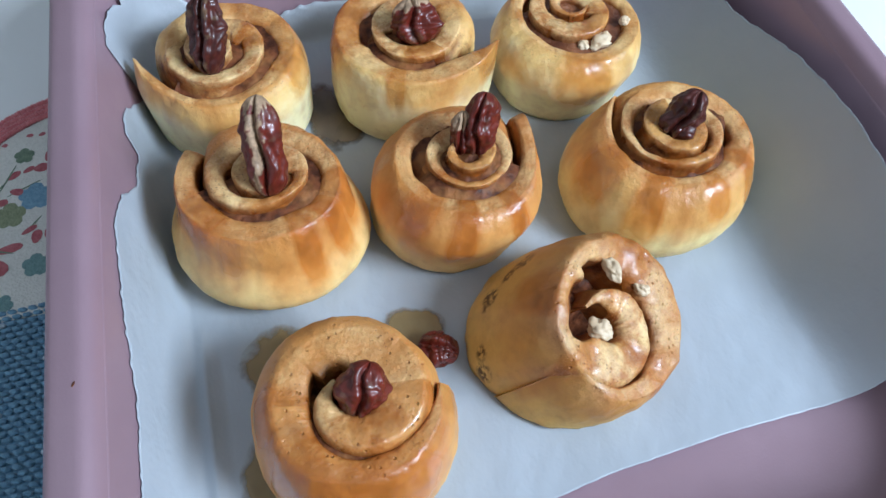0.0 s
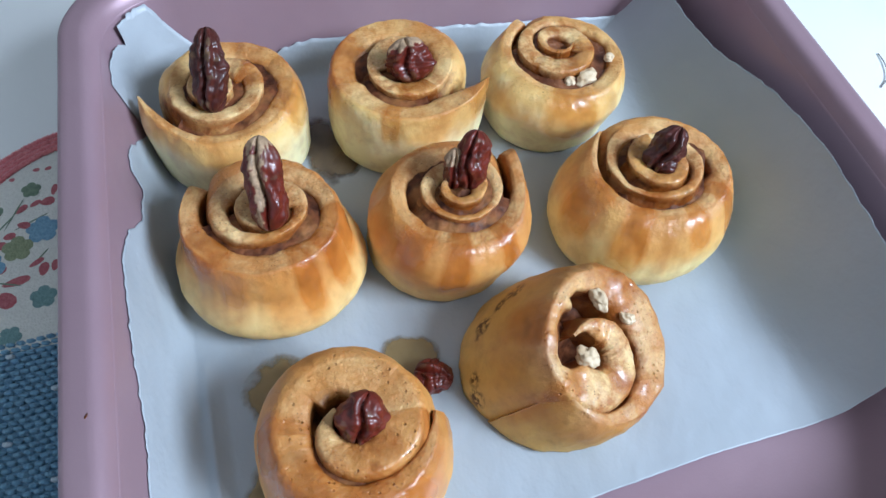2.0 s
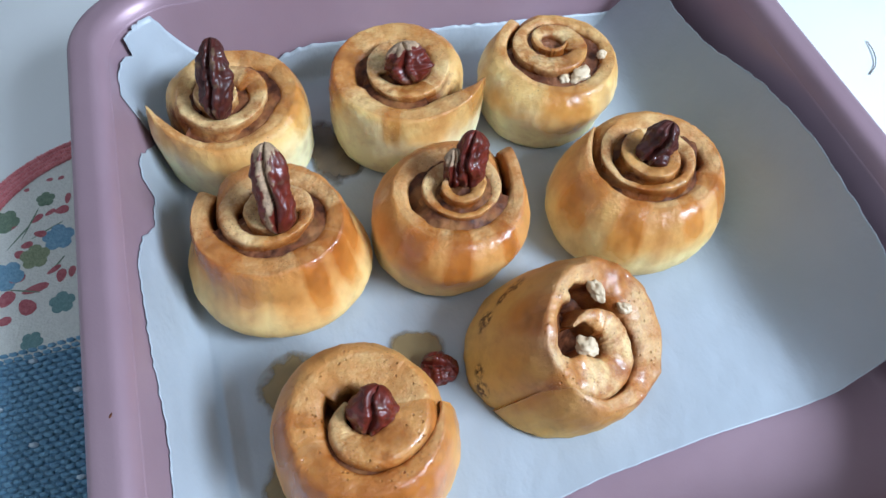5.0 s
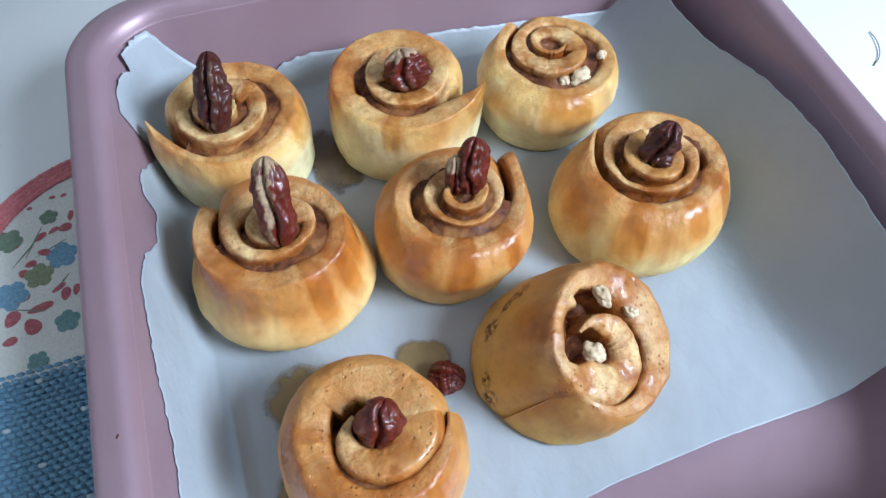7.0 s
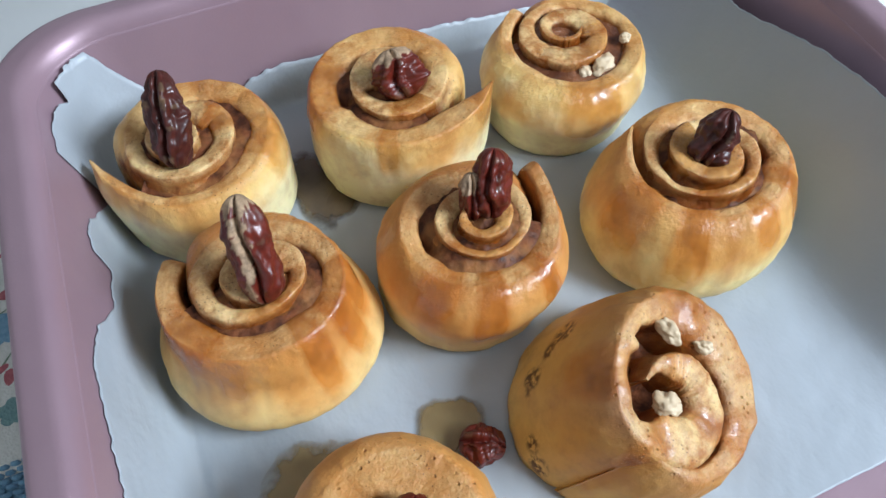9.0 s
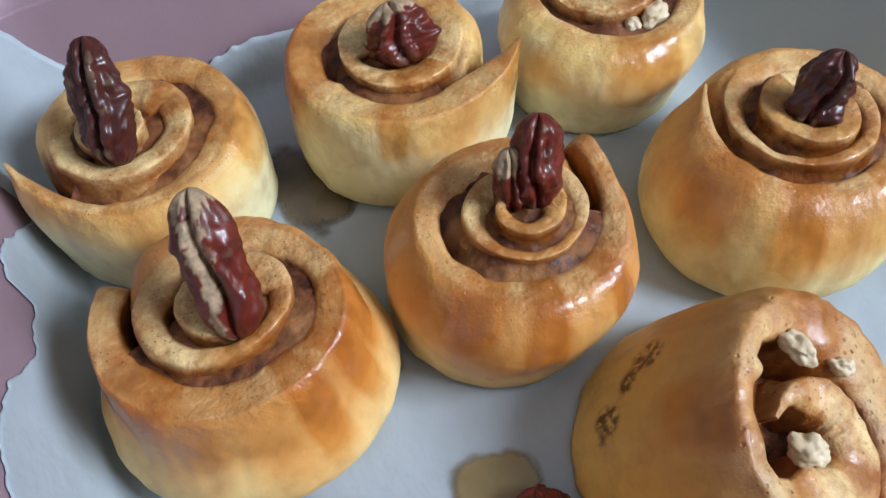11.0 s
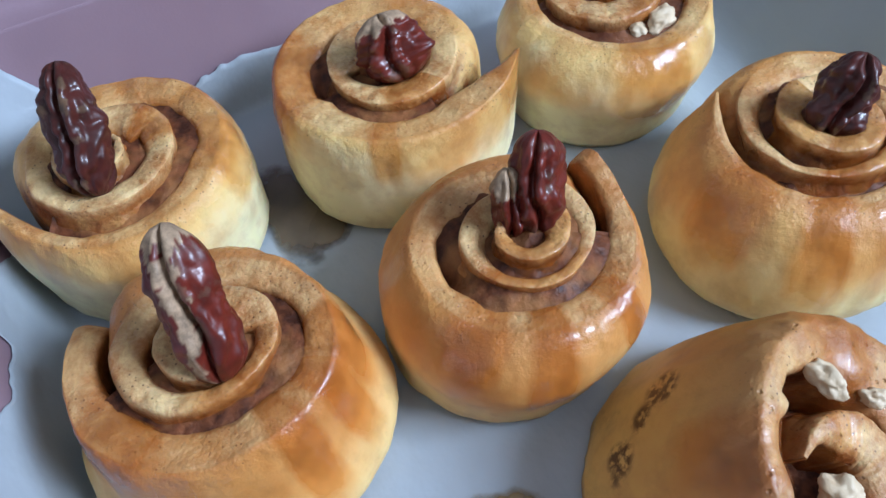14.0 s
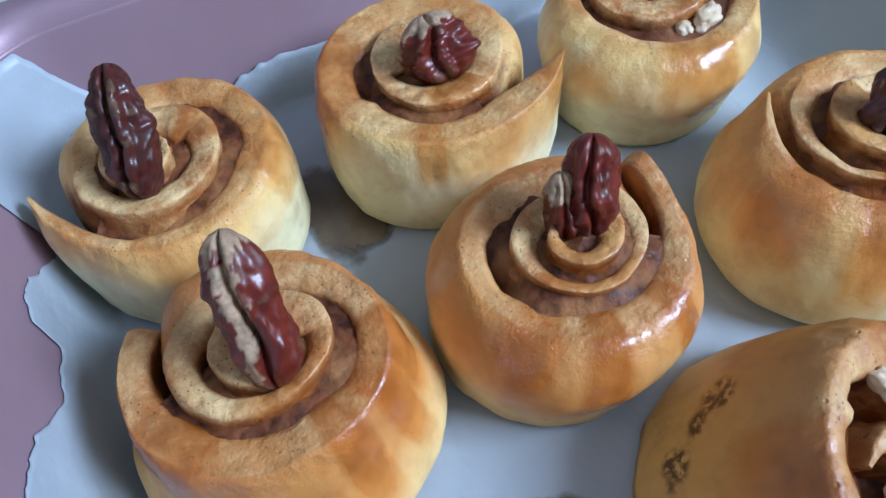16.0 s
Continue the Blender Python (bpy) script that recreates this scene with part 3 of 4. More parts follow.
    for gd, half, q0, q1, reach in glaze:
        for k in range(int(q0 * PER_TURN), min(steps, int(q1 * PER_TURN))):
            a = wind[0][0] + hand * along[k]
            off = abs((a - gd + 180) % 360 - 180) / half
            if off > 1:
                continue
            for c in range(cols - nb):
                h = hz[k * cols + c] if c < na else 1.0
                p = verts[k * cols + c]
                ragged = 0.30 * fbm(p.x * 130 + seed, p.y * 130, p.z * 90, 3)
                spread = min((h - (1 - 1.15 * reach * (1 - off ** 4))) / max(reach, 0.1) * 1.6, (1 - off) * 1.6) + 0.6 * ragged
                soak[k * cols + c] = max(soak[k * cols + c], min(1.0, spread))
                thin = min((h - (1 - reach * (1 - off * off))) / max(reach, 0.1) * 2.0, (1 - off) * 1.1) + ragged * min(1.0, (1 - off) * 4)
                if thin < 0.0:
                    continue
                quad = []
                for kk, cc in ((k, c), (k, c + 1), (k + 1, c + 1), (k + 1, c)):
                    i = kk * cols + cc
                    if i not in index:
                        kn, cn = min(kk + 1, steps), min(cc + 1, cols - 1)
                        e1 = verts[kn * cols + cc] - verts[max(kk - 1, 0) * cols + cc]
                        e2 = verts[kk * cols + cn] - verts[kk * cols + max(cc - 1, 0)]
                        n = (e1.cross(e2) * hand).normalized()
                        index[i] = len(gv)
                        gt.append(max(0.0, min(1.0, thin * 1.6)))
                        gv.append(verts[i] + n * (0.00040 + 0.0003 * fbm(verts[i].x * 200, verts[i].y * 200, verts[i].z * 200, 2)))
                    quad.append(index[i])
                gf.append(tuple(quad))
    mesh_object("dough", verts, faces, dough, thing, attrs={"hz": hz, "cin": cin, "ang": ang, "lip": lip, "outer": outer_turn, "rad": rad, "soak": soak,
                                                               "burn": [max((math.exp(-(v - Vector(b[:3]) * 0.001).length_squared / (b[3] * 0.001) ** 2) for b in burns), default=0.0) for v in verts]})
    if gf:
        mesh_object("syrup", gv, gf, GLAZE, thing, "glossy amber syrup run over the top", attrs={"depth": gt})
    # the filling lies inside the turn that begins a little way in from the loose end
    first = [k for k in range(steps + 1) if 50 <= along[k] < 410]
    turn_a = np.array([(math.degrees(math.atan2(cys[k], cxs[k])) + 360) % 360 for k in first])
    order = np.argsort(turn_a)
    turn_r = np.array([math.hypot(cxs[k], cys[k]) for k in first])[order]
    turn_z = np.array([tops[k] for k in first])[order]
    fv, nr, ns = [], 34, 120
    for i in range(nr):
        for j in range(ns):
            b = 2 * math.pi * j / ns
            edge = float(np.interp(math.degrees(b), turn_a[order], turn_r, period=360))
            rim = float(np.interp(math.degrees(b), turn_a[order], turn_z, period=360))
            g = i / (nr - 1)
            x, y = edge * g * math.cos(b) + heart[0] * (1 - g), edge * g * math.sin(b) + heart[1] * (1 - g)
            z = rim * g + tops[-1] * (1 - g) - deep * max(0.55, 1.0 + 0.40 * fbm(x * 0.055 + seed * 3, y * 0.055, 7, 2)) + 0.6 * fbm(x * 0.26 + seed, y * 0.26, 1, 3)
            for pd, share, depth, size in pits:
                px, py = edge * share * math.cos(radians(pd)), edge * share * math.sin(radians(pd))
                z -= depth * math.exp(-((x - px) ** 2 + (y - py) ** 2) / size ** 2)
            fv.append(settle(x, y, z))
    mesh_object("filling", fv, grid_faces(nr, ns, True), filling or FILLING, thing, "dark sticky cinnamon filling")
    return thing


roll((-109.8, 380.1), 40.6, (37.1, 37.2, 37.8, 35.4), DOUGH_PALE, "pale golden cinnamon roll with unrolled tail and upright pecan", hand=1, seed=1, shift=(0.2, 1.2), oval=(1.5, -0.3), heart=(-4.1, 0.9), deep=3.2,
     wind=[(164, 43.5), (187, 35.5), (219, 31.4), (247, 31.2), (275, 29.9), (311, 29.5), (351, 32.2), (379, 33.0), (407, 32.3), (435, 30.9), (463, 28.2), (504, 24.2), (542, 22.5), (581, 22.0), (617, 22.3), (653, 21.8), (688, 21.5), (722, 21.0), (761, 18.9), (803, 15.0), (866, 12.2), (933, 12.2), (981, 12.5), (1025, 10.3), (1093, 6.6)],
     lift=[(164, 38), (187, 37.5), (219, 37.5), (247, 38), (351, 41), (435, 42.5), (542, 43.5), (653, 44), (761, 45.5), (933, 46), (1093, 46.5)],
     broad=[(164, 3.6), (187, 5), (219, 7), (247, 8.5), (351, 9.5), (435, 8), (542, 7.5), (653, 7.2), (761, 6.6), (933, 6), (1093, 5.5)], gaps=((164, 20), (215, 7), (242, -0.4), (330, -0.4), (350, 2.6), (400, 2.6), (435, -0.4), (640, -0.4), (690, 2.6), (760, 2.6), (800, 1)), glaze=((-20, 26, 0, 1, 0.42), (10, 34, 1, 2.2, 0.35)))
roll((-24.2, 376.5), 42.6, (35.6, 37.2, 36.6, 36.2), DOUGH_PALE, "pale cinnamon roll with flared tail and pecan in its centre", hand=-1, seed=2, shift=(0.7, 0.6), oval=(-1.1, 3.9), heart=(3.1, 3.1), deep=3.2,
     wind=[(-24, 46.0), (-45, 42.4), (-61, 39.2), (-82, 35.7), (-104, 33.7), (-131, 32.1), (-165, 31.5), (-195, 31.1), (-228, 31.3), (-258, 30.5), (-286, 29.8), (-320, 27.0), (-361, 24.6), (-402, 23.6), (-441, 24.0), (-469, 23.2), (-498, 20.5), (-536, 17.0), (-587, 15.2), (-637, 14.5), (-690, 13.4), (-752, 12.6), (-798, 12.4), (-841, 11.6), (-888, 10.0)],
     lift=[(-24, 47.5), (-45, 45), (-61, 43.5), (-82, 42), (-165, 42), (-258, 43.5), (-361, 44.5), (-469, 44), (-587, 46), (-752, 47), (-888, 47)],
     broad=[(-24, 3), (-45, 5), (-61, 6.5), (-82, 8), (-165, 10), (-258, 9.5), (-361, 9.5), (-469, 9), (-587, 6), (-752, 5.5), (-888, 5.5)], gaps=((-24, 20), (-45, 6), (-64, -0.4), (-160, -0.4), (-172, 3), (-200, 3), (-225, -0.4), (-480, -0.4), (-560, 1.4), (-700, 1.6), (-760, -0.4)), pits=((178, 0.62, 5, 4),), glaze=((165, 40, 0, 1, 0.42), (-32, 22, 0, 0.2, 0.4), (-110, 9, 0, 1, 0.4), (-80, 40, 1.1, 2, 0.3)))
roll((58.1, 369.6), 40.0, (33.8, 35.2, 38.5, 34.8), DOUGH_PALE, "pale cinnamon roll with syrup and nut bits in its filling", hand=1, seed=3, shift=(2.3, -1.0), oval=(1.5, 1.1), heart=(4.3, 11.0), deep=3.6, filling=STICKY,
     wind=[(109, 33.0), (139, 30.0), (167, 27.5), (202, 25.0), (242, 25.5), (268, 28.8), (293, 31.5), (324, 32.6), (348, 32.2), (373, 29.6), (401, 26.2), (437, 22.8), (479, 21.5), (518, 21.5), (550, 20.5), (593, 18.6), (638, 18.0), (683, 17.5), (711, 16.6), (753, 14.4), (808, 12.8), (863, 11.6), (910, 10.6), (975, 9.0), (1048, 7.5)],
     lift=[(109, 43), (139, 41), (167, 40), (202, 39), (293, 39), (373, 40.5), (479, 41.5), (593, 41.5), (711, 41.8), (863, 41.6), (1048, 41.5)],
     broad=[(109, 3.5), (139, 4.6), (167, 5.6), (202, 6), (293, 6), (373, 5.5), (479, 7.5), (593, 7.5), (711, 6), (863, 4.4), (1048, 4)], gaps=((109, -0.4), (200, 1.2), (245, 5), (300, 7), (360, 6), (400, -0.4), (600, -0.4), (700, 2), (1000, 2)), glaze=((-95, 30, 0, 1, 0.7), (-40, 60, 1, 3, 0.5), (60, 60, 2, 3, 0.4), (-60, 170, 1.9, 3, 0.8)))
roll((-102.9, 298.0), 41.6, (34.2, 41.8, 36.0, 33.8), DOUGH_GOLD, "golden cinnamon roll with a gaping outer layer and pale-faced pecan", hand=1, seed=4, shift=(-1.6, 6.5), oval=(0.0, 1.2), heart=(4.3, -3.9), deep=3.6,
     wind=[(136, 35.0), (167, 32.0), (196, 31.6), (221, 30.2), (259, 30.0), (294, 30.9), (324, 32.6), (349, 31.8), (379, 28.8), (406, 26.4), (435, 23.4), (484, 21.0), (521, 20.4), (552, 18.9), (613, 15.6), (673, 16.6), (709, 18.6), (740, 18.0), (774, 15.4), (837, 12.4), (891, 11.4), (943, 9.8), (1006, 8.4), (1070, 7.6)],
     lift=[(136, 40), (167, 41), (196, 41.5), (221, 41.5), (324, 42), (406, 43), (521, 45), (673, 46), (774, 47), (943, 48), (1070, 48)],
     broad=[(136, 2.6), (167, 4.2), (196, 5.6), (221, 7), (324, 8.6), (406, 8.2), (521, 8.6), (673, 7), (774, 6.4), (943, 5.6), (1070, 5.2)], gaps=((136, 4.5), (160, 3.8), (178, 2.2), (190, -0.4), (300, -0.4), (315, 1.4), (360, 1.4), (390, -0.4), (510, -0.4), (530, 2), (560, 1.6), (600, -0.4)), pits=((150, 0.86, 14, 5), (128, 0.8, 10, 4)), glaze=((-18, 17, 0, 1, 0.45), (-40, 12, 0, 1, 0.62), (-66, 12, 0, 1, 0.66), (-150, 30, 0, 1, 0.25), (-70, 60, 1, 2, 0.4)))
roll((-22.0, 298.8), 39.0, (36.9, 37.5, 39.1, 33.8), DOUGH_GOLD, "golden cinnamon roll with a pointed tip and glossy pecan", hand=-1, seed=5, shift=(5.2, -5.0), oval=(-1.6, 1.5), heart=(0.8, -1.9), deep=3.2,
     wind=[(32, 36.5), (3, 31.0), (-17, 29.8), (-62, 26.2), (-109, 25.0), (-157, 26.4), (-199, 29.4), (-229, 29.8), (-254, 28.2), (-287, 25.0), (-334, 21.5), (-367, 19.6), (-407, 16.0), (-476, 14.4), (-543, 15.8), (-574, 17.0), (-613, 16.6), (-664, 14.6), (-724, 11.6), (-807, 8.6), (-910, 8.6), (-967, 7.5)],
     lift=[(32, 45), (3, 41.5), (-17, 39.5), (-62, 38.5), (-199, 39.5), (-287, 42), (-407, 42.5), (-574, 44), (-724, 47), (-967, 48)],
     broad=[(32, 2.4), (3, 4.4), (-17, 6.4), (-62, 8), (-199, 7.5), (-287, 8.2), (-407, 7), (-574, 6.8), (-724, 6), (-967, 5.6)], gaps=((32, 5), (5, 2.4), (-20, 1.2), (-45, -0.4), (-60, -0.4), (-150, -0.4), (-175, 3.6), (-215, 3.6), (-245, -0.4), (-600, -0.4)), pits=((178, 0.78, 6, 5),), glaze=((-104, 13, 0, 1, 0.62), (-60, 11, 0, 1, 0.5), (-140, 18, 0, 1, 0.35), (-100, 75, 1.2, 3, 0.7), (-100, 140, 1.9, 3, 0.7)))
roll((74.2, 283.9), 40.4, (37.8, 43.4, 41.4, 35.6), DOUGH_LIGHT, "golden cinnamon roll with sloping sides and glossy syrup topping", hand=1, seed=6, shift=(4.4, 2.0), oval=(4.6, 1.5), heart=(-1.4, -2.3), deep=3.6,
     wind=[(123, 32.2), (147, 31.0), (174, 29.8), (201, 28.2), (231, 25.4), (275, 25.0), (316, 29.0), (339, 32.8), (359, 34.2), (381, 33.4), (410, 31.0), (450, 27.0), (490, 25.6), (518, 24.4), (545, 22.2), (582, 19.0), (633, 17.2), (683, 18.2), (718, 20.0), (753, 19.6), (800, 17.2), (843, 16.4), (877, 15.4), (912, 13.8), (1048, 11.2), (1166, 8.4)],
     lift=[(123, 45.5), (147, 43), (174, 41.5), (201, 40.5), (316, 40), (381, 42), (490, 45), (582, 44.5), (718, 46), (843, 48.5), (974, 49), (1166, 50.5)],
     broad=[(123, 2.6), (147, 3.6), (174, 4.8), (201, 6.4), (316, 7), (381, 6.2), (490, 7.2), (582, 7), (718, 7), (843, 6.4), (974, 6.2), (1166, 5.5)], gaps=((123, 5), (155, 2.6), (190, 2.2), (225, -0.4), (330, -0.4), (345, 3.4), (372, 3.4), (395, -0.4), (800, 1.4)), pits=((170, 0.84, 5, 4), (-12, 0.84, 7, 5)), glaze=((-128, 15, 0, 1, 0.62), (-170, 20, 0, 1, 0.55), (-38, 12, 0, 1, 0.6), (-75, 14, 0, 2, 0.4), (-90, 70, 1.0, 3, 0.6), (100, 150, 1.9, 3.2, 0.6)))
roll((6.7, 221.9), 35.1, (40.6, 38.8, 36.6, 33.4), DOUGH_DARK, "browned cinnamon roll leaning over, hollow centre with chopped nuts", hand=1, seed=7, shift=(17.6, -11.8), oval=(-2.6, 3.4), lean=(31.7, -45), heart=(-9.4, -4.2), deep=8.5, lumps=0.5,
     wind=[(-150, 30.6), (-120, 30.4), (-74, 30.4), (-46, 30.4), (-13, 30.6), (16, 31.6), (49, 31.2), (86, 30.8), (116, 29.4), (148, 27.6), (180, 26.5), (205, 25.2), (243, 20.6), (296, 17.6), (346, 17.6), (380, 17.0), (420, 14.4), (483, 11.4)],
     lift=[(-150, 34.5), (-74, 34.8), (-46, 35), (86, 35.5), (180, 35.5), (296, 35.1), (420, 34.5), (483, 33)],
     broad=[(-150, 3), (-120, 4.6), (-74, 5.8), (-46, 6.6), (-13, 7), (86, 8.5), (180, 9), (243, 11.5), (296, 12.5), (346, 10.5), (420, 8), (483, 6.5)], gaps=((-150, 1), (-110, -0.4), (10, -0.2), (45, 2), (75, 7), (115, 12), (135, 17), (185, 17), (205, 9), (226, -0.4), (480, -0.4)), pits=((108, 0.62, 9, 7), (190, 0.35, 8, 6), (60, 0.6, 5, 5)), sloped=1.2, crown=0.30, core=6.0, burns=((-28, 16, 20, 5.5), (-33, 13, 18, 4.0), (-11, 24, 29, 6.0), (-19, 21, 25, 4.0), (-34.6, -4.7, 11, 4.5), (-38, -12, 8, 5.0)), face_cinnamon=0.75,
     glaze=((60, 24, 0.3, 2.5, 0.2), (-60, 18, 0, 2.5, 0.25), (215, 20, 0.9, 2, 0.2), (150, 22, 0, 1, 0.4)))
roll((-85.8, 201.2), 46.2, (33.2, 37.6, 35.4, 30.6), DOUGH_POROUS, "golden cinnamon roll with a porous glazed top and pecan", hand=-1, seed=8, shift=(0.2, -0.4), oval=(-1.9, -3.2), heart=(3.6, -2.0), deep=3.0,
     wind=[(-2, 32.6), (-23, 31.6), (-45, 30.2), (-67, 29.0), (-95, 28.5), (-129, 27.5), (-160, 26.6), (-187, 25.4), (-219, 23.6), (-263, 23.0), (-306, 23.2), (-355, 22.6), (-399, 20.4), (-433, 18.6), (-469, 16.6), (-509, 14.8), (-549, 12.6), (-585, 10.5)],
     lift=[(-2, 41), (-23, 42), (-45, 43.5), (-67, 44.5), (-160, 45.5), (-263, 47), (-399, 47), (-509, 46.5), (-585, 45)],
     broad=[(-2, 3), (-23, 5), (-45, 8.5), (-67, 11), (-160, 12), (-263, 12), (-399, 11.6), (-509, 9.5), (-585, 6)], gaps=((-2, 1.5), (-25, 0.6), (-45, -0.2), (-175, -0.2), (-200, 2.2), (-222, 5.0), (-258, 6.0), (-282, 1.2), (-296, -0.2), (-590, -0.2)), sloped=1.2, crown=0.36, core=6.5, pits=((140, 0.45, 9, 8), (105, 0.45, 9, 7)), face_cinnamon=0.5,
     glaze=((-100, 80, 0, 1, 0.8), (-60, 90, 1, 3, 0.6), (180, 24, 0, 1, 0.4)))


# ---- pecans ----
def pecan(base, tip, face, material, label, width=0.015, thick=0.011, seed=1, raw_side=0.0, sunk=0.004, crinkle=0.06, raw_tip=2.0):
    """Half a pecan from base to tip: ridged lobes with a furrow between them. face: the way its ridged side turns."""
    b, e = Vector(base), Vector(tip)
    up = (e - b).normalized()
    b -= up * sunk
    length = (e - b).length
    fwd = (Vector(face) - up * Vector(face).dot(up)).normalized()
    side = fwd.cross(up)
    nv, nu, verts, raw = 56, 72, [], []
    for i in range(nv):
        f = i / (nv - 1)
        s = max(0.0, 1 - abs(2 * f - 1) ** 2.6) ** 0.5
        for j in range(nu):
            a = 2 * math.pi * j / nu
            cx, cy = math.cos(a), math.sin(a)
            bend = 0.22 * math.sin(f * 3.2 + seed * 1.7) + 0.10 * math.sin(f * 9 + seed)
            if cy > 0:
                groove = 0.50 * math.exp(-((cx - bend) / 0.15) ** 2) + 0.16 * hashed(seed + 3) * math.exp(-((abs(cx - bend) - 0.60) / 0.12) ** 2)
            else:
                groove = 0.42 * math.exp(-((cx + bend) / 0.18) ** 2) + 0.12 * math.exp(-((cx - 0.55 * math.sin(f * 4 + seed)) / 0.14) ** 2)
            seg = math.sin(f * (15 + 4 * hashed(seed)) + 2.2 * cx + 4 * fbm(cx + seed, cy, f * 2, 2))
            wrinkle = crinkle * (0.5 - (1 - abs(seg)) ** 2)
            lump = 0.30 * fbm(cx * 1.1 + seed * 5, cy * 1.1, f * 3.2, 3) + 0.02 * fbm(cx * 4 + seed, cy * 4, f * 10, 2)
            r = s * (1 - groove + wrinkle + lump)
            y = cy * (thick * 0.60 if cy > 0 else thick * 0.42)
            notch = 0.0016 * math.exp(-(cx / 0.22) ** 2) * max(0.0, (f - 0.8) / 0.2)
            verts.append((cx * width / 2 * r * (1.05 - 0.14 * f), y * r, f * length - notch))
            w = 0.0
            if raw_side:
                mid = 0.55 * (0.5 - f) + 0.12 * math.sin(f * 11)
                w = 1.0 if cy > -0.1 and abs(cx - mid) < raw_side * (0.35 + 0.9 * f) * (0.9 + 1.1 * fbm(f * 11, cx * 5, seed, 3)) else 0.0
            if f > raw_tip + 0.18 * fbm(cx * 2, cy * 2, seed, 2):
                w = 1.0
            raw.append(w)
    verts += [(0, 0, 0), (0, 0, length)]
    raw += [raw[0], raw[-1]]
    faces = grid_faces(nv, nu, True)
    n = nv * nu
    faces += [(j, n, (j + 1) % nu) for j in range(nu)]
    faces += [((nv - 1) * nu + j, (nv - 1) * nu + (j + 1) % nu, n + 1) for j in range(nu)]
    ob = mesh_object("pecan", verts, faces, material, attrs={"raw": raw})
    m = Matrix((side, fwd, up)).transposed().to_4x4()
    m.translation = b
    ob.matrix_world = m
    return tagged(ob, label, "pecan", "pecans on the rolls")


FRONT = (-0.45, -0.75, 0.5)
pecan((-0.1155, 0.3670, 0.047), (-0.1110, 0.3915, 0.072), FRONT, PECAN_DARK, "glossy dark brown pecan half standing upright in a roll", 0.0165, 0.013, 1, crinkle=0.14)
pecan((-0.0995, 0.2925, 0.049), (-0.0970, 0.3140, 0.079), FRONT, PECAN, "upright pecan half with a pale broken face in a roll", 0.0165, 0.013, 2, raw_side=0.34, crinkle=0.05, raw_tip=0.90)
pecan((-0.0112, 0.2965, 0.045), (-0.0058, 0.3065, 0.0675), FRONT, PECAN, "glossy red-brown pecan half standing upright in a roll", 0.0150, 0.014, 3)
pecan((-0.0180, 0.2980, 0.045), (-0.0155, 0.3045, 0.0605), FRONT, PECAN, "short broken pecan lobe with a pale top, beside a taller one", 0.0100, 0.010, 9, raw_tip=0.70)
pecan((-0.0190, 0.3680, 0.046), (-0.0205, 0.3780, 0.0605), (-0.2, -0.8, 0.4), PECAN, "reddish brown pecan with a broken pale edge in a roll's centre", 0.0215, 0.013, 4, raw_tip=0.82)
pecan((0.0745, 0.2840, 0.047), (0.0850, 0.2892, 0.0655), (-0.5, -0.6, 0.6), PECAN_DARK, "dark pecan half leaning in the glazed roll", 0.0155, 0.012, 5, crinkle=0.08)
pecan((-0.0830, 0.1965, 0.043), (-0.0765, 0.2060, 0.0560), (-0.3, -0.6, 0.8), PECAN, "glossy red-brown pecan sunk in a roll's centre", 0.0175, 0.014, 6, crinkle=0.015)
pecan((-0.0525, 0.2305, 0.0062), (-0.0375, 0.2215, 0.0062), (0.1, -0.3, 1.0), PECAN, "broken red-brown pecan lying loose on the parchment", 0.0135, 0.0105, 7, sunk=0.0, crinkle=0.10)


def chopped(place, size, turn, seed, label="pale chopped nut piece sitting in a roll's filling"):
    bm = bmesh.new()
    bmesh.ops.create_icosphere(bm, subdivisions=4, radius=1.0)
    for v in bm.verts:
        k = 1 + 0.35 * fbm(v.co.x * 1.3 + seed, v.co.y * 1.3, v.co.z * 1.3, 3)
        v.co = Vector((v.co.x * size[0] / 2 * k, v.co.y * size[1] / 2 * k, v.co.z * size[2] / 2 * k))
    ob = part("nut_piece", bm, NUT)
    ob.matrix_world = pose(*place, *turn)
    return tagged(ob, label, "nut piece", "chopped nuts")


chopped((0.0240, 0.2262, 0.0440), (0.006, 0.010, 0.006), (10, 20, 20), 1)
chopped((0.0360, 0.2192, 0.0350), (0.005, 0.007, 0.005), (0, 30, 50), 2)
chopped((0.0118, 0.2056, 0.0385), (0.010, 0.0085, 0.007), (0, 10, -20), 3)
chopped((0.0863, 0.3624, 0.0405), (0.006, 0.005, 0.005), (0, 10, 30), 4)
chopped((0.0705, 0.3532, 0.0385), (0.013, 0.008, 0.006), (10, 0, 25), 5)
chopped((0.0619, 0.3533, 0.0375), (0.007, 0.006, 0.004), (0, 20, -30), 6)


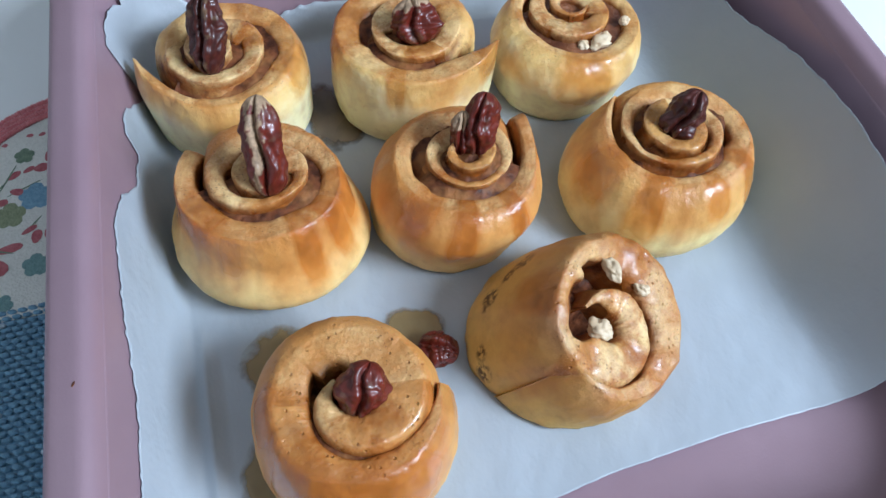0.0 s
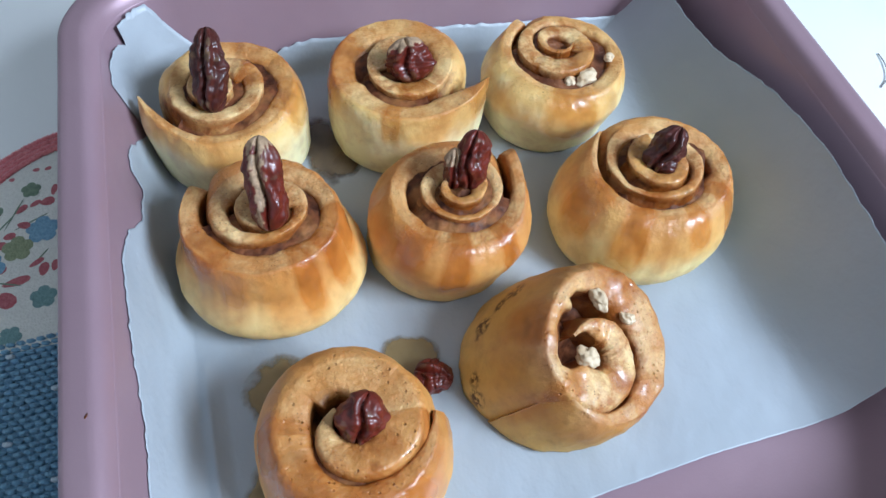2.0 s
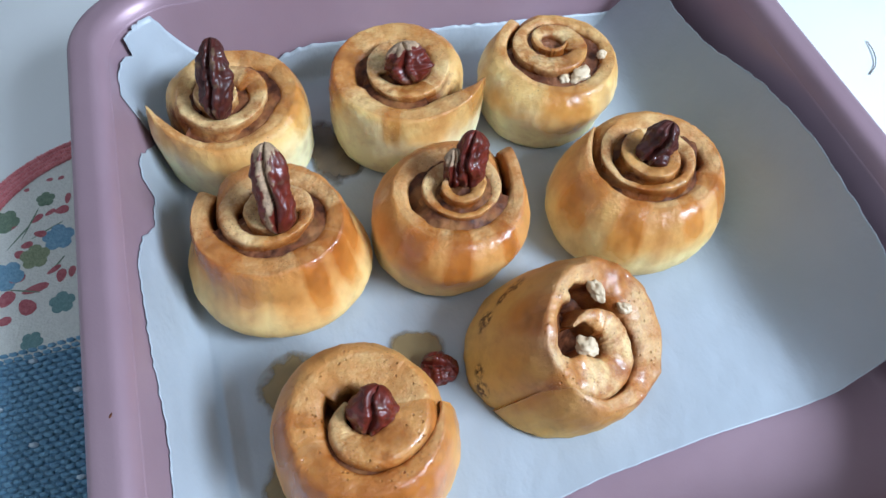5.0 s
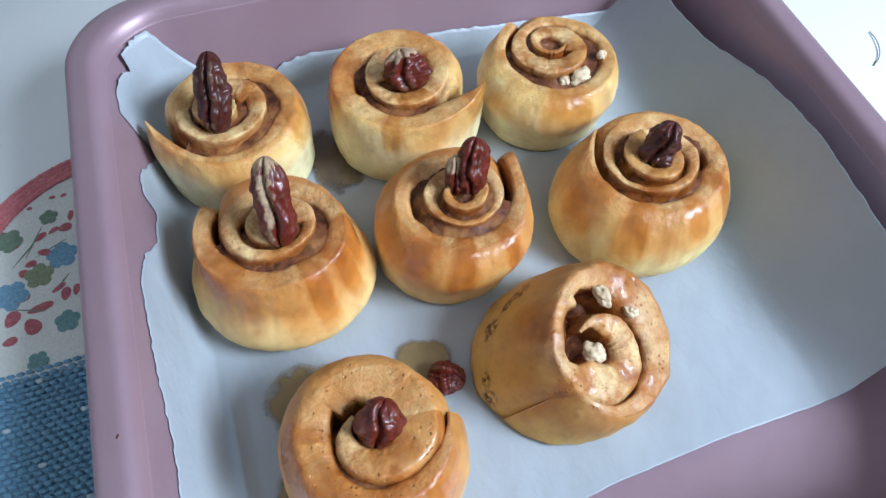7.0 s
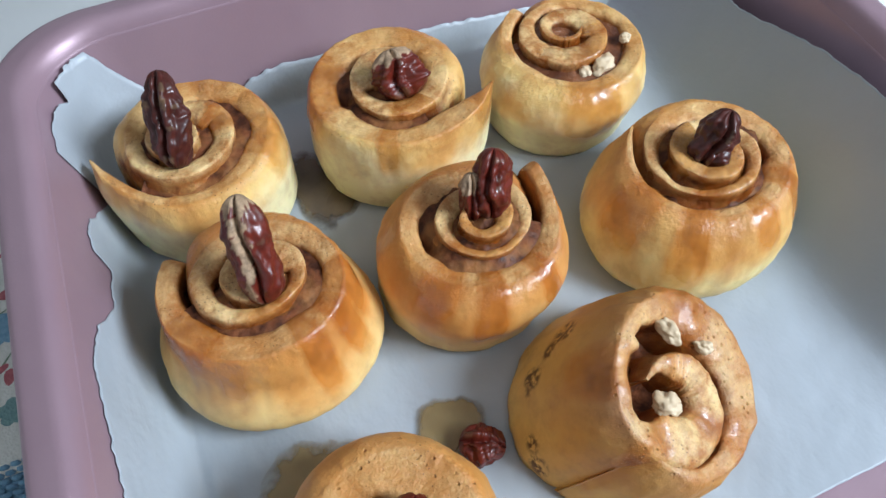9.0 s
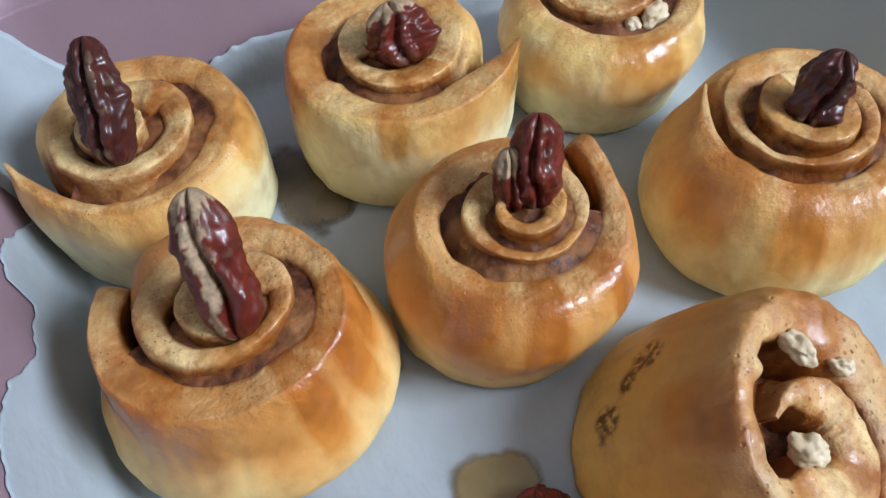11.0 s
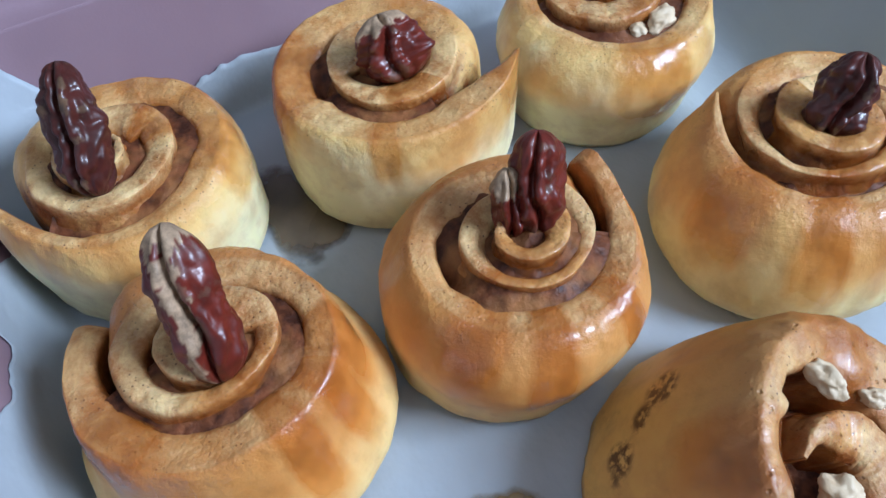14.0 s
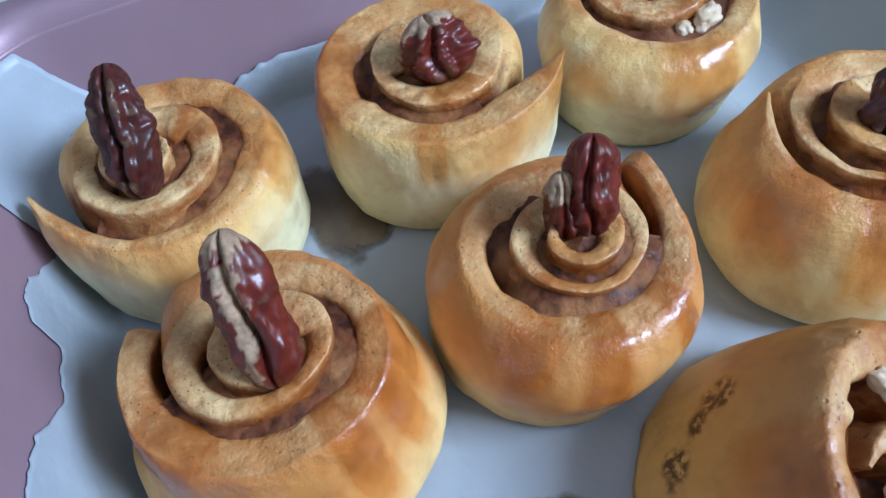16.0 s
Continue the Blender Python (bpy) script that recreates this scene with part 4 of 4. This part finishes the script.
# ---- syrup on the paper ----
def puddle(x, y, rx, ry, turn, seed, material=SYRUP):
    n, rings, verts = 90, 12, [(0, 0, 0.0007)]
    for i in range(1, rings + 1):
        g = i / rings
        for j in range(n):
            b = 2 * math.pi * j / n
            k = 1 + 0.26 * fbm(math.cos(b) * 1.1 + seed, math.sin(b) * 1.1, 0.5, 2)
            verts.append((rx * g * k * math.cos(b), ry * g * k * math.sin(b), 0.0007 * (1 - g ** 6) - 0.0001 * (i == rings)))
    faces = [(0, 1 + j, 1 + (j + 1) % n) for j in range(n)]
    for i in range(rings - 1):
        for j in range(n):
            k = (j + 1) % n
            faces.append((1 + i * n + j, 1 + (i + 1) * n + j, 1 + (i + 1) * n + k, 1 + i * n + k))
    depth = [1.0] + [1 - i / rings for i in range(1, rings + 1) for _ in range(n)]
    ob = mesh_object("syrup_stain", verts, faces, material, attrs={"depth": depth})
    ob.matrix_world = pose(x, y, 0.0019, 0, 0, turn)
    return tagged(ob, "thin brown syrup stain soaked into the parchment", "syrup stain", "syrup stains")


puddle(-0.1050, 0.2320, 0.0240, 0.0215, -20, 1)
puddle(-0.1195, 0.1900, 0.0130, 0.0200, 0, 4)
puddle(-0.0530, 0.2380, 0.0150, 0.0125, 30, 2)
# stains between the two far rolls, their colour darkened for the shade there
puddle(-0.0665, 0.3680, 0.0120, 0.0270, 4, 3, SYRUP_SHADED)
puddle(-0.0590, 0.3560, 0.0110, 0.0100, -35, 5, SYRUP_SHADED)

# ---- cloth beside the tray ----
COTTON = cloth_material("cream_cotton", (0.72, 0.72, 0.66), (0.80, 0.80, 0.74))
BLUE = cloth_material("blue_yarn", (0.13, 0.29, 0.44), (0.21, 0.40, 0.54))
RED = cloth_material("red_trim_yarn", (0.62, 0.15, 0.17), (0.74, 0.27, 0.28))
GREEN = cloth_material("printed_green", (0.13, 0.20, 0.14), (0.22, 0.30, 0.20))
TEAL = cloth_material("printed_teal", (0.14, 0.27, 0.27), (0.22, 0.36, 0.35))
OLIVE = cloth_material("printed_olive", (0.22, 0.27, 0.15), (0.32, 0.36, 0.22))
PRINT_RED = cloth_material("printed_red", (0.40, 0.09, 0.11), (0.52, 0.17, 0.18))
PRINT_BLUE = cloth_material("printed_blue", (0.14, 0.30, 0.44), (0.24, 0.42, 0.55))
FLECK = cloth_material("white_yarn", (0.50, 0.62, 0.70), (0.62, 0.72, 0.78))
CLOTH_Z = TABLE_Z + 0.0026
cloth = empty("kitchen_cloth", pose(0, 0, TABLE_Z), label="cream floral kitchen cloth with red trim and blue knitted band", category="cloth")
CX, CY, CR = -0.180, 0.335, 0.0790


def cloth_outline(inset, count=40):
    """The cloth's far end is round; its near part runs straight on, and ends under the tray's flare."""
    pts = [(-0.150, CY + CR - inset)]
    for i in range(count + 1):
        a = radians(90 + 90 * i / count)
        pts.append((CX + (CR - inset) * math.cos(a), CY + (CR - inset) * math.sin(a)))
    return pts


def flat_sheet(name, pts, z, thick, material, parent, label=""):
    bm = bmesh.new()
    top = bm.faces.new([bm.verts.new((x, y, z)) for x, y in pts])
    if top.normal.z < 0:
        top.normal_flip()
    r = bmesh.ops.extrude_face_region(bm, geom=[top])
    for v in r["geom"]:
        if isinstance(v, bmesh.types.BMVert):
            v.co.z -= thick
    return part(name, bm, material, parent, label, smooth=False)


KNIT_Y = 0.2905
flat_sheet("floral_panel", cloth_outline(0.0) + [(CX - CR, KNIT_Y - 0.004), (-0.150, KNIT_Y - 0.004)], 0.0022, 0.0018, COTTON, cloth)
flat_sheet("knit_backing", [(-0.30, 0.02), (-0.150, 0.02), (-0.150, KNIT_Y), (-0.30, KNIT_Y)], 0.0016, 0.0015, BLUE, cloth, "blue knitted band")
# red crocheted trim along the round edge: small upright loops side by side
bm = bmesh.new()
arc = cloth_outline(-0.0020, 90)
for i in range(1, len(arc)):
    (x0, y0), (x1, y1) = arc[i - 1], arc[i]
    n = max(1, int(math.dist(arc[i - 1], arc[i]) / 0.0017))
    for k in range(n):
        x, y = x0 + (x1 - x0) * k / n, y0 + (y1 - y0) * k / n
        a = math.atan2(y - CY, x - CX) if y > CY and x < CX else math.pi / 2
        for ring in range(4):
            m = Matrix.Translation((x - math.cos(a) * 0.0030 * ring, y - math.sin(a) * 0.0030 * ring, 0.0024 + 0.0004 * hashed(i * 7 + k + ring))) @ Matrix.Rotation(a + 0.5 * (hashed(i + k * 3 + ring) - 0.5), 4, "Z") @ Matrix.Diagonal((0.0021, 0.0012, 0.0011, 1))
            bmesh.ops.create_icosphere(bm, subdivisions=1, radius=1.0, matrix=m)
part("trim", bm, RED, cloth, "red crocheted edging")


def petal(bm, x, y, length, width, turn, z=0.0028):
    vs = []
    for i in range(10):
        a = 2 * math.pi * i / 10
        px, py = length / 2 * math.cos(a), width / 2 * math.sin(a) * (1 + 0.25 * math.cos(a))
        c, s2 = math.cos(turn), math.sin(turn)
        vs.append(bm.verts.new((x + px * c - py * s2, y + px * s2 + py * c, z)))
    bm.faces.new(vs)


def printed(name, material, petals, label):
    bm = bmesh.new()
    for x, y, length, width, turn in petals:
        petal(bm, x, y, length, width, radians(turn), 0.00232 + 0.00004 * hashed(x * 991 + y * 77))
    return part(name, bm, material, cloth, label, smooth=False)


def blossom(x, y, r, seed):
    return [(x + 0.55 * r * math.cos(k * 1.257 + seed), y + 0.55 * r * math.sin(k * 1.257 + seed), r * 1.1, r * 0.95, math.degrees(k * 1.257 + seed)) for k in range(5)]


printed("printed_blossom", PRINT_BLUE, blossom(-0.2091, 0.3516, 0.0074, 0.3), "blue printed flower")
printed("printed_blossom", PRINT_BLUE, blossom(-0.2338, 0.3344, 0.0079, 1.0), "blue printed flower")
printed("printed_leaf", GREEN, blossom(-0.2148, 0.3779, 0.0045, 0.3), "grey-green printed leaf")
printed("printed_leaf", GREEN, blossom(-0.2348, 0.3683, 0.0068, 1.0), "grey-green printed leaf")
printed("printed_leaf", OLIVE, blossom(-0.2204, 0.3426, 0.0068, 0.3), "olive printed leaf")
printed("printed_leaf", TEAL, blossom(-0.2083, 0.3124, 0.0057, 0.3), "dark teal printed leaf")
printed("printed_leaf", TEAL, blossom(-0.2223, 0.2947, 0.0048, 1.0), "dark teal printed leaf")
printed("printed_leaf", TEAL, blossom(-0.1968, 0.3722, 0.0028, 1.7), "dark teal printed leaf")
# stems and leaves of the red sprigs: place, length, width, turn
STEMS = [(-0.2225, 0.3637, 0.0209, 0.0009, 65), (-0.2144, 0.3575, 0.0179, 0.0009, 25), (-0.2261, 0.3238, 0.0179, 0.0009, -20), (-0.2281, 0.3566, 0.0179, 0.0009, 50), (-0.2099, 0.3352, 0.0119, 0.0009, 50)]
LEAVES = [(-0.2069, 0.3687, 0.0072, 0.0054, 10), (-0.2321, 0.3642, 0.0078, 0.0042, 30), (-0.2191, 0.3663, 0.0072, 0.0036, 40), (-0.2126, 0.3686, 0.0060, 0.0030, 30), (-0.2178, 0.3561, 0.0066, 0.0042, -20), (-0.2242, 0.3507, 0.0060, 0.0042, 10), (-0.2278, 0.3460, 0.0054, 0.0048, -40), (-0.2286, 0.3318, 0.0078, 0.0054, 15), (-0.2204, 0.3236, 0.0131, 0.0048, 10), (-0.2335, 0.3210, 0.0096, 0.0072, 60), (-0.2243, 0.3143, 0.0101, 0.0078, -60), (-0.2346, 0.3089, 0.0072, 0.0048, 10), (-0.2116, 0.3324, 0.0078, 0.0030, 30), (-0.2083, 0.3280, 0.0078, 0.0048, 80), (-0.2032, 0.3290, 0.0066, 0.0036, 80), (-0.2126, 0.3907, 0.0036, 0.0024, 0), (-0.2068, 0.3904, 0.0036, 0.0024, 20), (-0.2242, 0.3866, 0.0030, 0.0024, 0), (-0.2038, 0.3756, 0.0072, 0.0030, 80)]
printed("printed_stems", GREEN, STEMS, "grey-green printed stems")
for x, y, length, width, turn in LEAVES:
    printed("printed_petal", PRINT_RED, [(x, y, length, width, turn)], "red printed petal")

# knitted stitches, each a small slanting loop
rng = random.Random(5)
bm, bw = bmesh.new(), bmesh.new()
row = 0
yy = KNIT_Y
seed_mesh = bmesh.new()
bmesh.ops.create_icosphere(seed_mesh, subdivisions=1, radius=1.0)
sv, sf = [v.co.copy() for v in seed_mesh.verts], [[v.index for v in f.verts] for f in seed_mesh.faces]
seed_mesh.free()
kv, kf, wv, wf = [], [], [], []
while yy > 0.10:
    xx = -0.268 + 0.0021 * (row % 2)
    col = 0
    while xx < -0.152:
        white = row % 7 == 2 and (col + 4 * (row // 7)) % 8 == 3
        tv, tf = (wv, wf) if white else (kv, kf)
        m = Matrix.Translation((xx, yy + 0.0004 * math.sin(xx * 90), 0.0022 + 0.0003 * rng.random())) @ Matrix.Rotation(radians(-14 + 8 * rng.random()), 4, "Z") @ Matrix.Diagonal((0.0025, 0.0013, 0.0012, 1))
        n0 = len(tv)
        tv.extend(m @ v for v in sv)
        tf.extend(tuple(n0 + i for i in f) for f in sf)
        xx += 0.0042
        col += 1
    yy -= 0.0029
    row += 1
tagged(mesh_object("stitches", kv, kf, BLUE, cloth, "rows of blue knitted stitches"), kind="stuff")
tagged(mesh_object("flecks", wv, wf, FLECK, cloth, "white flecks in the knitting"), kind="stuff")

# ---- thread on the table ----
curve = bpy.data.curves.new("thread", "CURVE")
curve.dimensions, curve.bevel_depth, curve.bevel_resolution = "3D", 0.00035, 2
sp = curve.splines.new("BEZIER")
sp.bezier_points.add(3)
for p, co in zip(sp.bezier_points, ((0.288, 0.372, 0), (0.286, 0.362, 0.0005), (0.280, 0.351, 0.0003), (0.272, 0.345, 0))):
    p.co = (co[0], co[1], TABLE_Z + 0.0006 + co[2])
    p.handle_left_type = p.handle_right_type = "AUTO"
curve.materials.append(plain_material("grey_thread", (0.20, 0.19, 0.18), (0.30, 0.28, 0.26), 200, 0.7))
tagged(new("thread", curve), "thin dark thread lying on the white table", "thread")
